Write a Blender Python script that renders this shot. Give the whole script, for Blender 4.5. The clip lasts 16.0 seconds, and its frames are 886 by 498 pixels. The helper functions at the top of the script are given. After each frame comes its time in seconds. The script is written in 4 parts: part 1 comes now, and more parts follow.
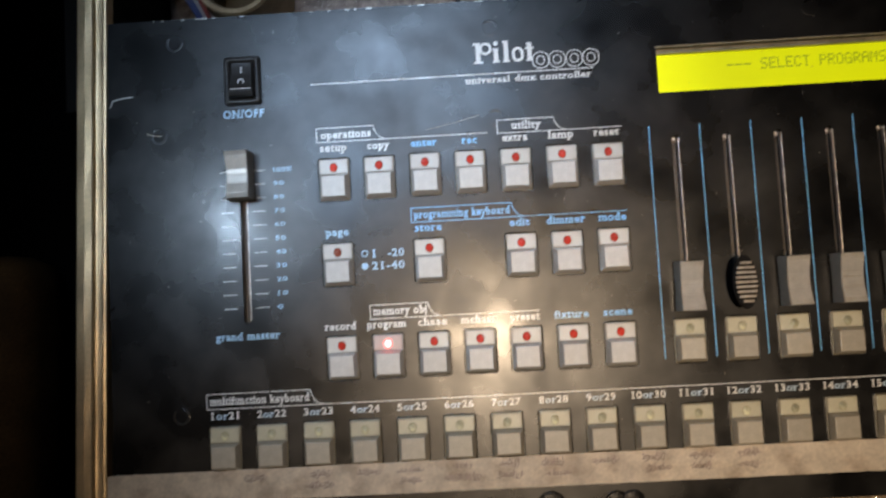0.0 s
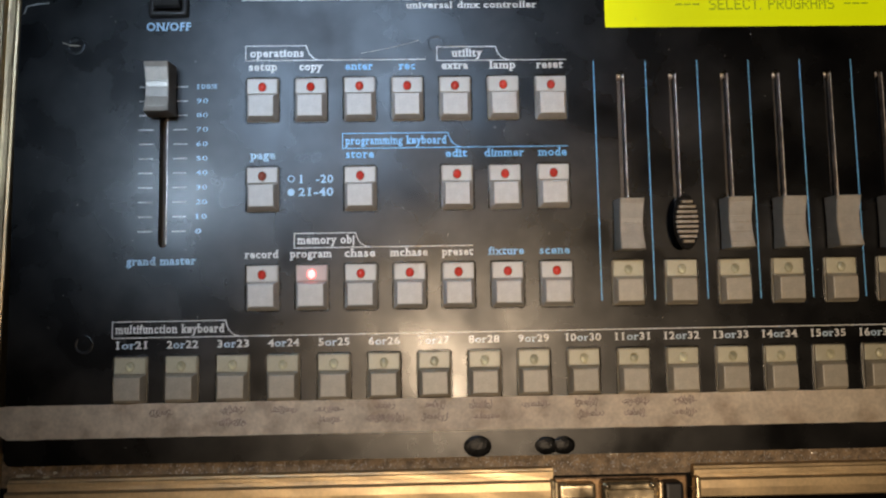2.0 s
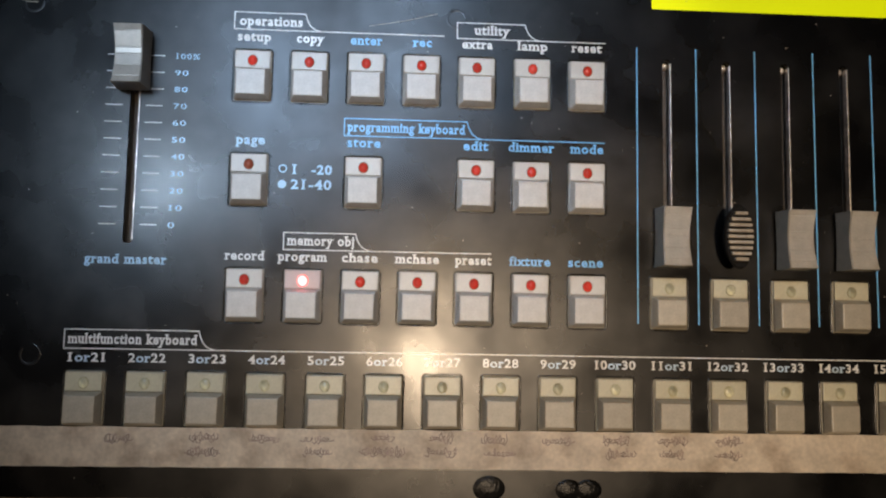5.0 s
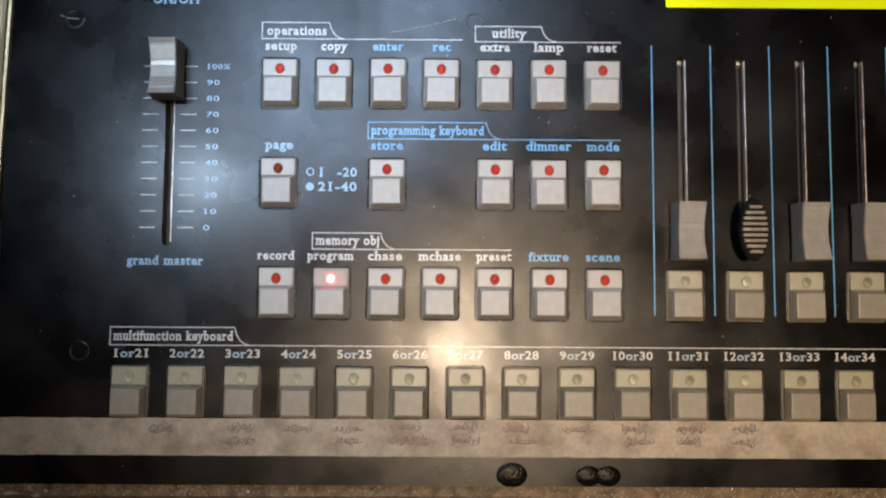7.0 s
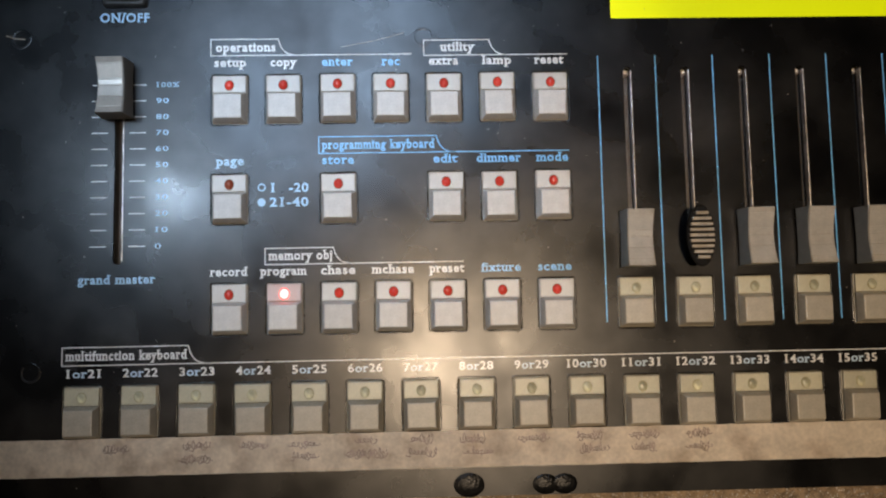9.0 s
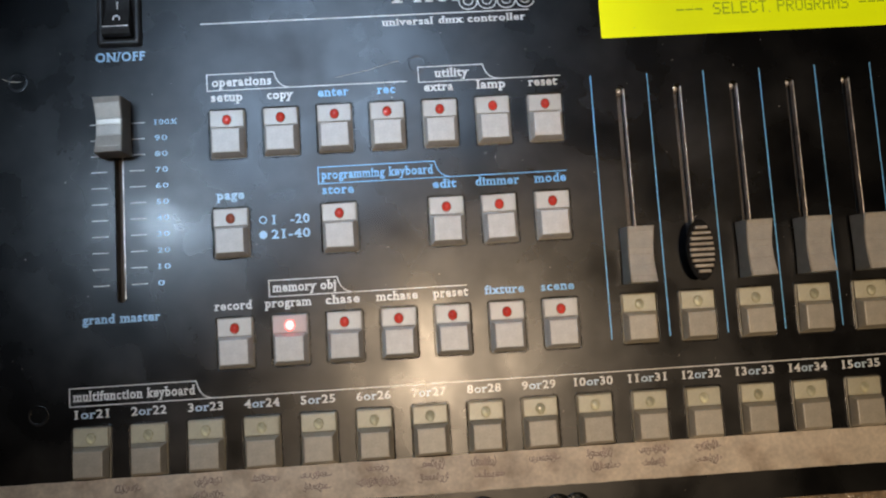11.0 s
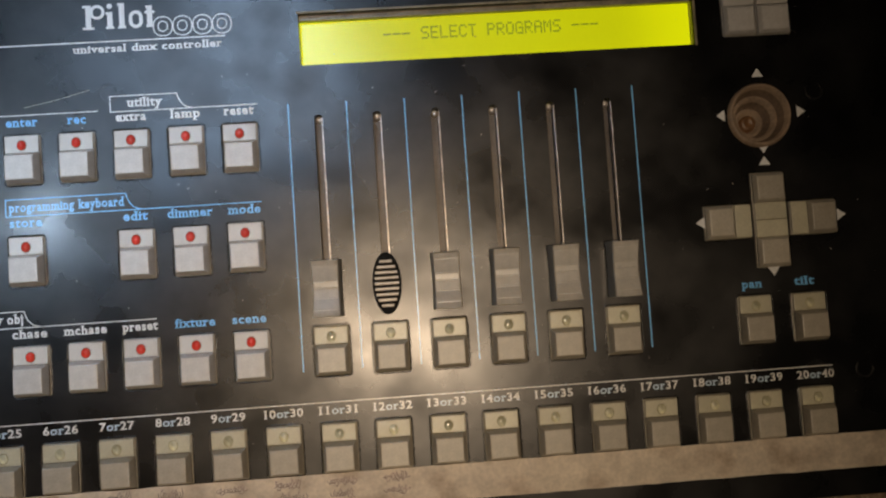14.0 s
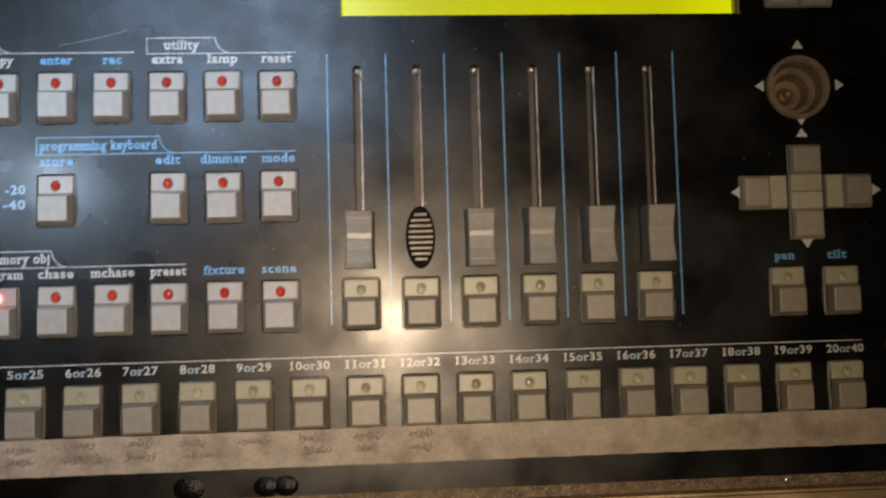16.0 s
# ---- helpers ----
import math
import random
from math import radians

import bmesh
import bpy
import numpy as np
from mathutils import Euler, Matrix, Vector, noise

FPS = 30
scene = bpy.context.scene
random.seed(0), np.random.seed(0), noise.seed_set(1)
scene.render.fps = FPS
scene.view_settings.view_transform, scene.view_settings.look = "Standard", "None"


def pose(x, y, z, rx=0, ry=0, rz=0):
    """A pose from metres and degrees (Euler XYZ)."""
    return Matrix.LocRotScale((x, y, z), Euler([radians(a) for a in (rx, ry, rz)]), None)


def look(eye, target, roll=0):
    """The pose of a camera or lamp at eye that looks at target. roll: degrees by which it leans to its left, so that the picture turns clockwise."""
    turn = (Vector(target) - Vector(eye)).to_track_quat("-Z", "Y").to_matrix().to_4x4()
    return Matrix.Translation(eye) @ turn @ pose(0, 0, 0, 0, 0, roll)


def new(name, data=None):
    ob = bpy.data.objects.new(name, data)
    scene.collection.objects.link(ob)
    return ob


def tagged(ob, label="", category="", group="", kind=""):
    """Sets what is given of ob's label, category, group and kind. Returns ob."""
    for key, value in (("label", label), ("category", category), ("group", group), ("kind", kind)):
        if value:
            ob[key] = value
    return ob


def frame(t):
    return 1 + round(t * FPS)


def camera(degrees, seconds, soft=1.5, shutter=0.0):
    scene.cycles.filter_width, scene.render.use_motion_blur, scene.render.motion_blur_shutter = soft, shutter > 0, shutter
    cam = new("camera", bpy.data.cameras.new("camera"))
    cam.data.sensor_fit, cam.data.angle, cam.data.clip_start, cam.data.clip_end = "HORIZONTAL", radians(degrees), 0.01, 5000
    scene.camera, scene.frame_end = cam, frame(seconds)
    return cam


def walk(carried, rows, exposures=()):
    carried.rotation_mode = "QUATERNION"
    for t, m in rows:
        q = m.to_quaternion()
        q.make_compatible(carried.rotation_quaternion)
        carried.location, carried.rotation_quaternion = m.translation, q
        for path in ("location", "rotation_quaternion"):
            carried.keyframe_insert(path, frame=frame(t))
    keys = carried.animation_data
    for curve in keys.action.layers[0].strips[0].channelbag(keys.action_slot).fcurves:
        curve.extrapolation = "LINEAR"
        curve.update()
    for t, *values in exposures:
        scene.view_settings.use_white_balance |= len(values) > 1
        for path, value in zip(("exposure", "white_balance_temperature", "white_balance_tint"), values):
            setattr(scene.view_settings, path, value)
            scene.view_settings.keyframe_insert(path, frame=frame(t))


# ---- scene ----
# ---- camera ----
cam = camera(60.0, 16.0, soft=2.1, shutter=0.5)
PATH = [
    (0, 0.1251, 0.0523, 0.3291, 3.86, 1.64, -3.10),
    (0.5, 0.1284, 0.0520, 0.3263, 6.06, -0.39, -3.04),
    (0.6, 0.1328, 0.0521, 0.3261, 6.01, -0.18, -2.94),
    (1, 0.1427, 0.0396, 0.3186, 8.61, -2.31, -2.59),
    (1.5, 0.1400, 0.0242, 0.3091, 6.24, -2.17, -1.41),
    (2, 0.1362, 0.0165, 0.3095, 5.34, -1.40, -1.03),
    (2.2, 0.1341, 0.0167, 0.3083, 4.84, -1.97, -0.26),
    (2.5, 0.1365, 0.0175, 0.3156, 5.43, -0.96, -0.90),
    (3, 0.1366, 0.0208, 0.3090, 5.20, -2.84, -1.28),
    (3.5, 0.1430, 0.0271, 0.3092, 5.53, -2.22, -1.68),
    (4, 0.1345, 0.0232, 0.2850, 5.44, -2.34, -2.20),
    (4.2, 0.1262, 0.0213, 0.2731, 6.18, -2.94, -0.66),
    (6.3, 0.1291, 0.0286, 0.2639, 3.17, -1.07, 1.66),
    (6.5, 0.1367, 0.0268, 0.2702, 3.19, 0.35, 1.56),
    (7, 0.1307, 0.0270, 0.2775, 4.10, -0.23, 0.35),
    (7.5, 0.1332, 0.0256, 0.2785, 5.03, -0.57, 0.50),
    (8, 0.1348, 0.0300, 0.2782, 4.99, -1.61, -0.33),
    (8.2, 0.1387, 0.0273, 0.2810, 5.17, -1.11, -0.55),
    (10.3, 0.1415, 0.0345, 0.2756, 4.20, -2.46, -3.85),
    (10.5, 0.1413, 0.0398, 0.2796, 4.49, -1.91, -4.41),
    (11, 0.1371, 0.0330, 0.2813, 5.68, -1.95, -3.57),
    (11.5, 0.1338, 0.0260, 0.2965, 7.18, -1.72, -3.57),
    (12, 0.1523, 0.0295, 0.2897, 7.17, -3.27, -1.67),
    (12.5, 0.1773, 0.0407, 0.2868, 6.96, -4.49, -2.98),
    (13, 0.1988, 0.0455, 0.2797, 5.59, -4.43, -5.12),
    (13.5, 0.2325, 0.0453, 0.2846, 2.57, -3.30, -4.39),
    (14, 0.2492, 0.0520, 0.2859, 2.82, -2.49, -3.88),
    (14.5, 0.2511, 0.0527, 0.2843, 4.78, -2.65, -2.64),
    (15, 0.2430, 0.0456, 0.2833, 3.15, -3.21, -0.87),
    (15.5, 0.2443, 0.0478, 0.2837, 1.99, -3.13, -3.32),
    (16, 0.2332, 0.0354, 0.2817, 3.02, -3.23, -1.57),
]
EXPOSURES = [(0, -0.1), (0.5, -0.13), (2.2, -0.32), (4.0, -0.22), (7.5, -0.06), (11.5, -0.26), (13.0, -0.24), (14.5, -0.46), (16.0, -0.45)]
walk(cam, [(t, pose(x, y, z, rx, ry, rz)) for t, x, y, z, rx, ry, rz in PATH], EXPOSURES)

# ---- light: dim hall, fixed stand-in for the torch, cold lamp, added cold fill ----
world = bpy.data.worlds.new("dark_hall")
scene.world = world
world.use_nodes = True
world.node_tree.nodes["Background"].inputs["Color"].default_value = (0.5, 0.6, 0.8, 1)
world.node_tree.nodes["Background"].inputs["Strength"].default_value = 0.02

MM = 0.001


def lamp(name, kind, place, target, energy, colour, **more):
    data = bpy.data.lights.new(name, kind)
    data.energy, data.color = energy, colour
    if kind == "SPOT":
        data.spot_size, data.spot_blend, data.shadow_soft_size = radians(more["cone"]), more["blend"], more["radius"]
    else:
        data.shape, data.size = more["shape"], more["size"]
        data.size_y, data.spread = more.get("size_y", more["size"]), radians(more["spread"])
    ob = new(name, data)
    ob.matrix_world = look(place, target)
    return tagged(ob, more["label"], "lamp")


# Stands in for the torch that travels with the camera; fixed high up.
lamp("torch_stand_in", "SPOT", (0.25, -0.14, 3.0), (0.222, 0.033, 0.0), 266, (1.0, 0.75, 0.505), cone=9.2, blend=1.0, radius=0.15,
     label="fixed warm stand-in for the hand-held torch, high above the desk")
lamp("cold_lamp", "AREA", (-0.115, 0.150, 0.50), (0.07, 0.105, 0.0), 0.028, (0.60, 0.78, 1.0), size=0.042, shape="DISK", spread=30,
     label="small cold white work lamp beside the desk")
# Broad cold fill, added for the wide sheen on the plate.
lamp("cold_fill", "AREA", (0.062, 0.285, 0.50), (0.125, 0.14, 0.0), 0.125, (0.52, 0.72, 1.0), size=0.25, size_y=0.20, shape="RECTANGLE", spread=38,
     label="broad cold fill light added over the desk for its sheen")


# ---- materials ----
def material(name, base, rough=0.5, metal=0.0, vary=0.15, scale=60.0, fine=900.0, bump=0.0, spec=0.5, coat=0.0, coat_rough=0.1, rough_vary=0.0,
             random_vary=0.0, second=None, second_amount=0.0, second_scale=25.0, emission=None, strength=0.0, spec_vary=0.0, spec_scale=120.0):
    m = bpy.data.materials.new(name)
    m.use_nodes = True
    nt = m.node_tree
    b = nt.nodes["Principled BSDF"]
    tex = nt.nodes.new("ShaderNodeTexCoord")

    def noise_of(s, detail=4.0):
        n = nt.nodes.new("ShaderNodeTexNoise")
        n.inputs["Scale"].default_value, n.inputs["Detail"].default_value = s, detail
        nt.links.new(tex.outputs["Object"], n.inputs["Vector"])
        return n.outputs["Fac"]

    def math_node(op, a, c):
        n = nt.nodes.new("ShaderNodeMath")
        n.operation = op
        for k, v in enumerate((a, c)):
            if isinstance(v, (int, float)):
                n.inputs[k].default_value = v
            else:
                nt.links.new(v, n.inputs[k])
        return n.outputs[0]

    def span(v, lo, hi, to_lo, to_hi):
        n = nt.nodes.new("ShaderNodeMapRange")
        nt.links.new(v, n.inputs["Value"])
        for k, q in zip(("From Min", "From Max", "To Min", "To Max"), (lo, hi, to_lo, to_hi)):
            n.inputs[k].default_value = q
        return n.outputs[0]

    large, small = noise_of(scale), noise_of(fine, 2.0)
    level = math_node("MULTIPLY", span(large, 0.3, 0.7, 1 - vary, 1 + vary), span(small, 0.3, 0.7, 1 - vary * 0.6, 1 + vary * 0.6))
    if random_vary:
        info = nt.nodes.new("ShaderNodeObjectInfo")
        level = math_node("MULTIPLY", level, span(info.outputs["Random"], 0, 1, 1 - random_vary, 1 + random_vary))
    colour = nt.nodes.new("ShaderNodeMix")
    colour.data_type = "RGBA"
    colour.inputs[6].default_value = (*base, 1)
    colour.inputs[7].default_value = (*(second or base), 1)
    if second:
        nt.links.new(span(noise_of(second_scale, 6.0), 0.5, 0.72, 0, second_amount), colour.inputs[0])
    else:
        colour.inputs[0].default_value = 0
    mul = nt.nodes.new("ShaderNodeVectorMath")
    mul.operation = "SCALE"
    nt.links.new(colour.outputs[2], mul.inputs[0])
    nt.links.new(level, mul.inputs["Scale"])
    nt.links.new(mul.outputs[0], b.inputs["Base Color"])
    b.inputs["Metallic"].default_value = metal
    b.inputs["Specular IOR Level"].default_value = spec
    b.inputs["Roughness"].default_value = rough
    if rough_vary:
        nt.links.new(span(noise_of(scale * 0.6, 6.0), 0.3, 0.7, max(0.02, rough - rough_vary), min(1, rough + rough_vary)), b.inputs["Roughness"])
    b.inputs["Coat Weight"].default_value, b.inputs["Coat Roughness"].default_value = coat, coat_rough
    if bump:
        n = nt.nodes.new("ShaderNodeBump")
        n.inputs["Strength"].default_value, n.inputs["Distance"].default_value = bump, 0.0004
        nt.links.new(math_node("ADD", small, math_node("MULTIPLY", large, 0.6)), n.inputs["Height"])
        nt.links.new(n.outputs[0], b.inputs["Normal"])
    if emission:
        b.inputs["Emission Color"].default_value, b.inputs["Emission Strength"].default_value = (*emission, 1), strength
    if spec_vary:
        smudge = math_node("MULTIPLY", span(noise_of(spec_scale, 8.0), 0.34, 0.66, 1 - spec_vary, 1 + spec_vary), span(noise_of(spec_scale * 0.22, 5.0), 0.34, 0.66, 1 - spec_vary, 1 + spec_vary))
        nt.links.new(math_node("MULTIPLY", smudge, spec), b.inputs["Specular IOR Level"])
    return m


M_PANEL = material("worn_black_paint", (0.0016, 0.0017, 0.0021), rough=0.29, vary=0.35, scale=56, fine=420, bump=0.025, spec=0.45, coat=0.05,
                   coat_rough=0.10, rough_vary=0.09, spec_vary=0.10, spec_scale=130, second=(0.005, 0.0048, 0.0045), second_amount=0.7, second_scale=26)
M_RIM = material("worn_black_rim", (0.012, 0.011, 0.010), rough=0.26, vary=0.5, scale=120, fine=700, bump=0.08, spec=0.6, second=(0.09, 0.08, 0.065), second_amount=0.5, second_scale=110)
M_BOLT = material("black_bolt", (0.004, 0.004, 0.004), rough=0.30, vary=0.5, scale=500, bump=0.5, spec=0.2)
M_EDGE = material("bare_metal_chip", (0.6, 0.58, 0.54), rough=0.35, metal=0.8, vary=0.3)
M_DARK = material("black_plastic", (0.012, 0.012, 0.013), rough=0.4, vary=0.3, scale=120)
M_HOLE = material("dark_inside", (0.006, 0.0055, 0.005), rough=0.8, vary=0.2, spec=0.25)
M_SLOT = material("dusty_fader_track", (0.075, 0.062, 0.05), rough=0.42, metal=0.3, vary=0.25, scale=70, fine=900, bump=0.2)
M_BEZEL = material("dusty_brown_bezel", (0.26, 0.22, 0.14), rough=0.4, vary=0.3, scale=120)
# Pale colour for painted highlights: slot walls, track ends, rocker ridge.
M_HIGHLIGHT = material("pale_highlight", (0.62, 0.56, 0.50), rough=0.30, metal=0.5, vary=0.4, scale=200)
M_SKIRT = material("grey_button_skirt", (0.47, 0.44, 0.38), rough=0.42, vary=0.14, scale=150, random_vary=0.10, second=(0.12, 0.10, 0.07), second_amount=0.5, second_scale=160)
M_KEY = material("light_grey_keycap", (0.63, 0.61, 0.57), rough=0.38, vary=0.10, scale=180, fine=1500, bump=0.06, random_vary=0.08, second=(0.36, 0.33, 0.27), second_amount=0.4, second_scale=140)
M_SKIRT_OLD = material("yellowed_button_skirt", (0.38, 0.34, 0.25), rough=0.42, vary=0.16, scale=150, random_vary=0.14, second=(0.10, 0.08, 0.05), second_amount=0.6, second_scale=160)
M_KEY_OLD = material("yellowed_grey_keycap", (0.45, 0.41, 0.33), rough=0.38, vary=0.12, scale=180, fine=1500, bump=0.06, random_vary=0.12, second=(0.28, 0.24, 0.17), second_amount=0.5, second_scale=140)
M_SWITCH = material("glossy_black_switch", (0.030, 0.029, 0.028), rough=0.34, vary=0.3, scale=120, spec=0.3)
M_WINDOW = material("milky_led_window", (0.63, 0.61, 0.56), rough=0.35, vary=0.07, scale=160, random_vary=0.06)
M_WINDOW_OLD = material("yellowed_led_window", (0.54, 0.51, 0.37), rough=0.35, vary=0.10, scale=160, random_vary=0.10)
# Unlit lenses carry a faint red emission, added to keep them bright.
M_RED = material("red_led_lens", (0.66, 0.045, 0.028), rough=0.14, vary=0.2, scale=500, random_vary=0.2, emission=(1.0, 0.06, 0.03), strength=0.06)
M_RED_DULL = material("dull_red_led_lens", (0.30, 0.06, 0.03), rough=0.15, vary=0.3, scale=500)
M_RED_LIT = material("lit_red_led_lens", (0.9, 0.3, 0.3), rough=0.2, emission=(1.0, 0.16, 0.15), strength=7.0)
# The lit LED's halo on ring and window is put in as emission.
M_RING_LIT = material("glowing_lens_ring", (0.6, 0.1, 0.08), rough=0.35, emission=(1.0, 0.04, 0.035), strength=2.6)
M_WINDOW_LIT = material("milky_window_with_led_glow", (0.58, 0.50, 0.47), rough=0.35, vary=0.07, scale=160, emission=(1.0, 0.04, 0.04), strength=0.035)
M_RING = material("olive_lens_ring", (0.37, 0.34, 0.20), rough=0.35, vary=0.3, scale=400, random_vary=0.3)
M_RING_RED = material("brown_lens_ring", (0.24, 0.16, 0.10), rough=0.35, vary=0.3, scale=400, random_vary=0.3)
M_GREEN = material("clear_green_led_lens", (0.56, 0.54, 0.37), rough=0.12, vary=0.3, scale=400, random_vary=0.3)
M_KNOB = material("grey_fader_cap", (0.47, 0.44, 0.38), rough=0.3, vary=0.12, scale=150, fine=1800, bump=0.05, random_vary=0.05, second=(0.16, 0.13, 0.10), second_amount=0.4, second_scale=120)
M_KNOB_MASTER = material("silver_fader_cap", (0.46, 0.43, 0.38), rough=0.36, metal=0.3, vary=0.1, scale=150)
M_RIB = material("worn_rib", (0.40, 0.35, 0.28), rough=0.3, vary=0.3, scale=200)
M_WHITE = material("white_print", (0.84, 0.84, 0.82), rough=0.27, vary=0.08, scale=90, fine=2000)
M_BLUE = material("light_blue_print", (0.21, 0.56, 0.97), rough=0.27, vary=0.10, scale=90, fine=2000)
M_PALE = material("pale_blue_print", (0.42, 0.66, 0.88), rough=0.27, vary=0.08, scale=90, fine=2000)
M_OR = material("bluish_white_print", (0.55, 0.70, 0.84), rough=0.27, vary=0.08, scale=90, fine=2000)
M_TAPE = material("stained_masking_tape", (0.66, 0.57, 0.45), rough=0.62, vary=0.15, scale=110, fine=700, bump=0.25, second=(0.33, 0.24, 0.16), second_amount=0.85, second_scale=75)
M_WHITE_TAPE = material("pale_torn_tape", (0.68, 0.62, 0.48), rough=0.4, vary=0.15, scale=200)
M_INK = material("faded_pen_ink", (0.31, 0.23, 0.205), rough=0.7, vary=0.35, scale=300)
M_ALU = material("scuffed_aluminium", (0.70, 0.53, 0.31), rough=0.40, metal=0.7, vary=0.12, scale=50, fine=700, bump=0.06, rough_vary=0.06, second=(0.36, 0.28, 0.19), second_amount=0.5, second_scale=60)
M_BRASS = material("yellowed_chrome", (0.66, 0.55, 0.37), rough=0.22, metal=0.85, vary=0.35, scale=160, rough_vary=0.14, second=(0.30, 0.22, 0.13), second_amount=0.7, second_scale=150)
M_LATCH = material("tarnished_brown_metal", (0.30, 0.19, 0.10), rough=0.35, metal=0.7, vary=0.4, scale=140, second=(0.06, 0.04, 0.025), second_amount=0.8, second_scale=120)
M_FELT = material("glittering_grey_lining", (0.36, 0.32, 0.30), rough=0.55, vary=0.45, scale=240, fine=1400, bump=0.9, second=(0.45, 0.41, 0.36), second_amount=0.5, second_scale=300)
M_FELT_BROWN = material("brown_lining", (0.29, 0.21, 0.13), rough=0.6, vary=0.5, scale=260, fine=1500, bump=0.9)
M_GRAIN = material("glittering_dust", (0.90, 0.86, 0.80), rough=0.2, metal=0.2, vary=0.2)
M_PLY = material("dark_case_board", (0.005, 0.0045, 0.004), spec=0.2, rough=0.8, vary=0.3, scale=40)
M_ROLL = material("cardboard_roll", (0.42, 0.33, 0.20), rough=0.65, vary=0.2, scale=90, bump=0.1)
M_ROLL_IN = material("brown_cardboard", (0.14, 0.10, 0.05), rough=0.75, vary=0.25, scale=80)
M_CABLE = material("black_rubber_cable", (0.02, 0.018, 0.018), rough=0.38, vary=0.3)
M_CABLE_GREY = material("grey_cable", (0.16, 0.14, 0.13), rough=0.4, vary=0.3)
M_WIRE_BLUE = material("blue_wire", (0.05, 0.08, 0.22), rough=0.35, vary=0.2)
M_WIRE_RED = material("red_wire", (0.22, 0.05, 0.04), rough=0.35, vary=0.2)
M_WIRE_WHITE = material("white_wire", (0.34, 0.34, 0.37), rough=0.35, vary=0.2)
M_CLEAR = material("clear_yellowish_plug", (0.46, 0.38, 0.20), rough=0.18, vary=0.3, scale=90, coat=0.6, coat_rough=0.05)
M_CLEAR.node_tree.nodes["Principled BSDF"].inputs["Transmission Weight"].default_value = 0.6
M_BOOT = material("dusty_brown_rubber_boot", (0.28, 0.20, 0.13), rough=0.6, vary=0.25, scale=160, bump=0.1)
# Darker copy of the boot's brown, for the shade in its grooves.
M_BOOT_SHADE = material("brown_rubber_shade", (0.14, 0.095, 0.06), rough=0.65, vary=0.25, scale=160)
M_STUB = material("reddish_brown_stub", (0.17, 0.085, 0.035), rough=0.35, vary=0.3, scale=300)
M_WALL = material("unseen_black_wall", (0.012, 0.012, 0.013), rough=0.9, vary=0.4, scale=2)
M_TABLE = material("dark_brown_table", (0.003, 0.0022, 0.0016), rough=0.8, vary=0.4, scale=8, spec=0.1)
M_BAG = material("brown_leather", (0.22, 0.11, 0.04), spec=0.15, rough=0.7, vary=0.35, scale=30, bump=0.2)


def lcd_material():
    """A lit screen whose backlight is strongest at its two ends, where its lamps sit."""
    m = material("lit_yellow_green_screen", (0.25, 0.28, 0.01), rough=0.25, vary=0.05, emission=(0.84, 0.86, 0.0), strength=0.8)
    nt = m.node_tree
    b = nt.nodes["Principled BSDF"]
    tex = nt.nodes.new("ShaderNodeTexCoord")
    split = nt.nodes.new("ShaderNodeSeparateXYZ")
    nt.links.new(tex.outputs["Generated"], split.inputs[0])
    off = nt.nodes.new("ShaderNodeMath")
    off.operation = "SUBTRACT"
    off.inputs[1].default_value = 0.5
    nt.links.new(split.outputs["X"], off.inputs[0])
    far = nt.nodes.new("ShaderNodeMath")
    far.operation = "ABSOLUTE"
    nt.links.new(off.outputs[0], far.inputs[0])
    ramp = nt.nodes.new("ShaderNodeMapRange")
    ramp.interpolation_type = "SMOOTHSTEP"
    for k, q in zip(("From Min", "From Max", "To Min", "To Max"), (0.28, 0.5, 0.72, 1.0)):
        ramp.inputs[k].default_value = q
    nt.links.new(far.outputs[0], ramp.inputs["Value"])
    nt.links.new(ramp.outputs[0], b.inputs["Emission Strength"])
    return m


M_LCD = lcd_material()
M_LCD_TEXT = material("dark_lcd_segment", (0.05, 0.06, 0.005), rough=0.5, emission=(0.24, 0.30, 0.0), strength=0.95)


# ---- mesh helpers ----
def mesh_of(bm, name, mat, smooth=False):
    me = bpy.data.meshes.new(name)
    bmesh.ops.recalc_face_normals(bm, faces=bm.faces[:])
    bm.to_mesh(me)
    bm.free()
    me.materials.append(mat)
    if smooth:
        me.polygons.foreach_set("use_smooth", [True] * len(me.polygons))
    return me


def put(name, me, parent=None, at=(0, 0, 0), rz=0.0, label=""):
    ob = new(name, me)
    ob.parent = parent
    ob.location = [c * MM for c in at]
    ob.rotation_euler = (0, 0, radians(rz))
    return tagged(ob, label)


def part(name, bm, mat, parent, label="", smooth=False, at=(0, 0, 0), rz=0.0):
    return put(name, mesh_of(bm, name, mat, smooth), parent, at, rz, label)


def thing(name, label, category, at=(0, 0, 0), group="", kind=""):
    ob = new(name)
    ob.location = [c * MM for c in at]
    ob.empty_display_size = 0.01
    return tagged(ob, label, category, group, kind)


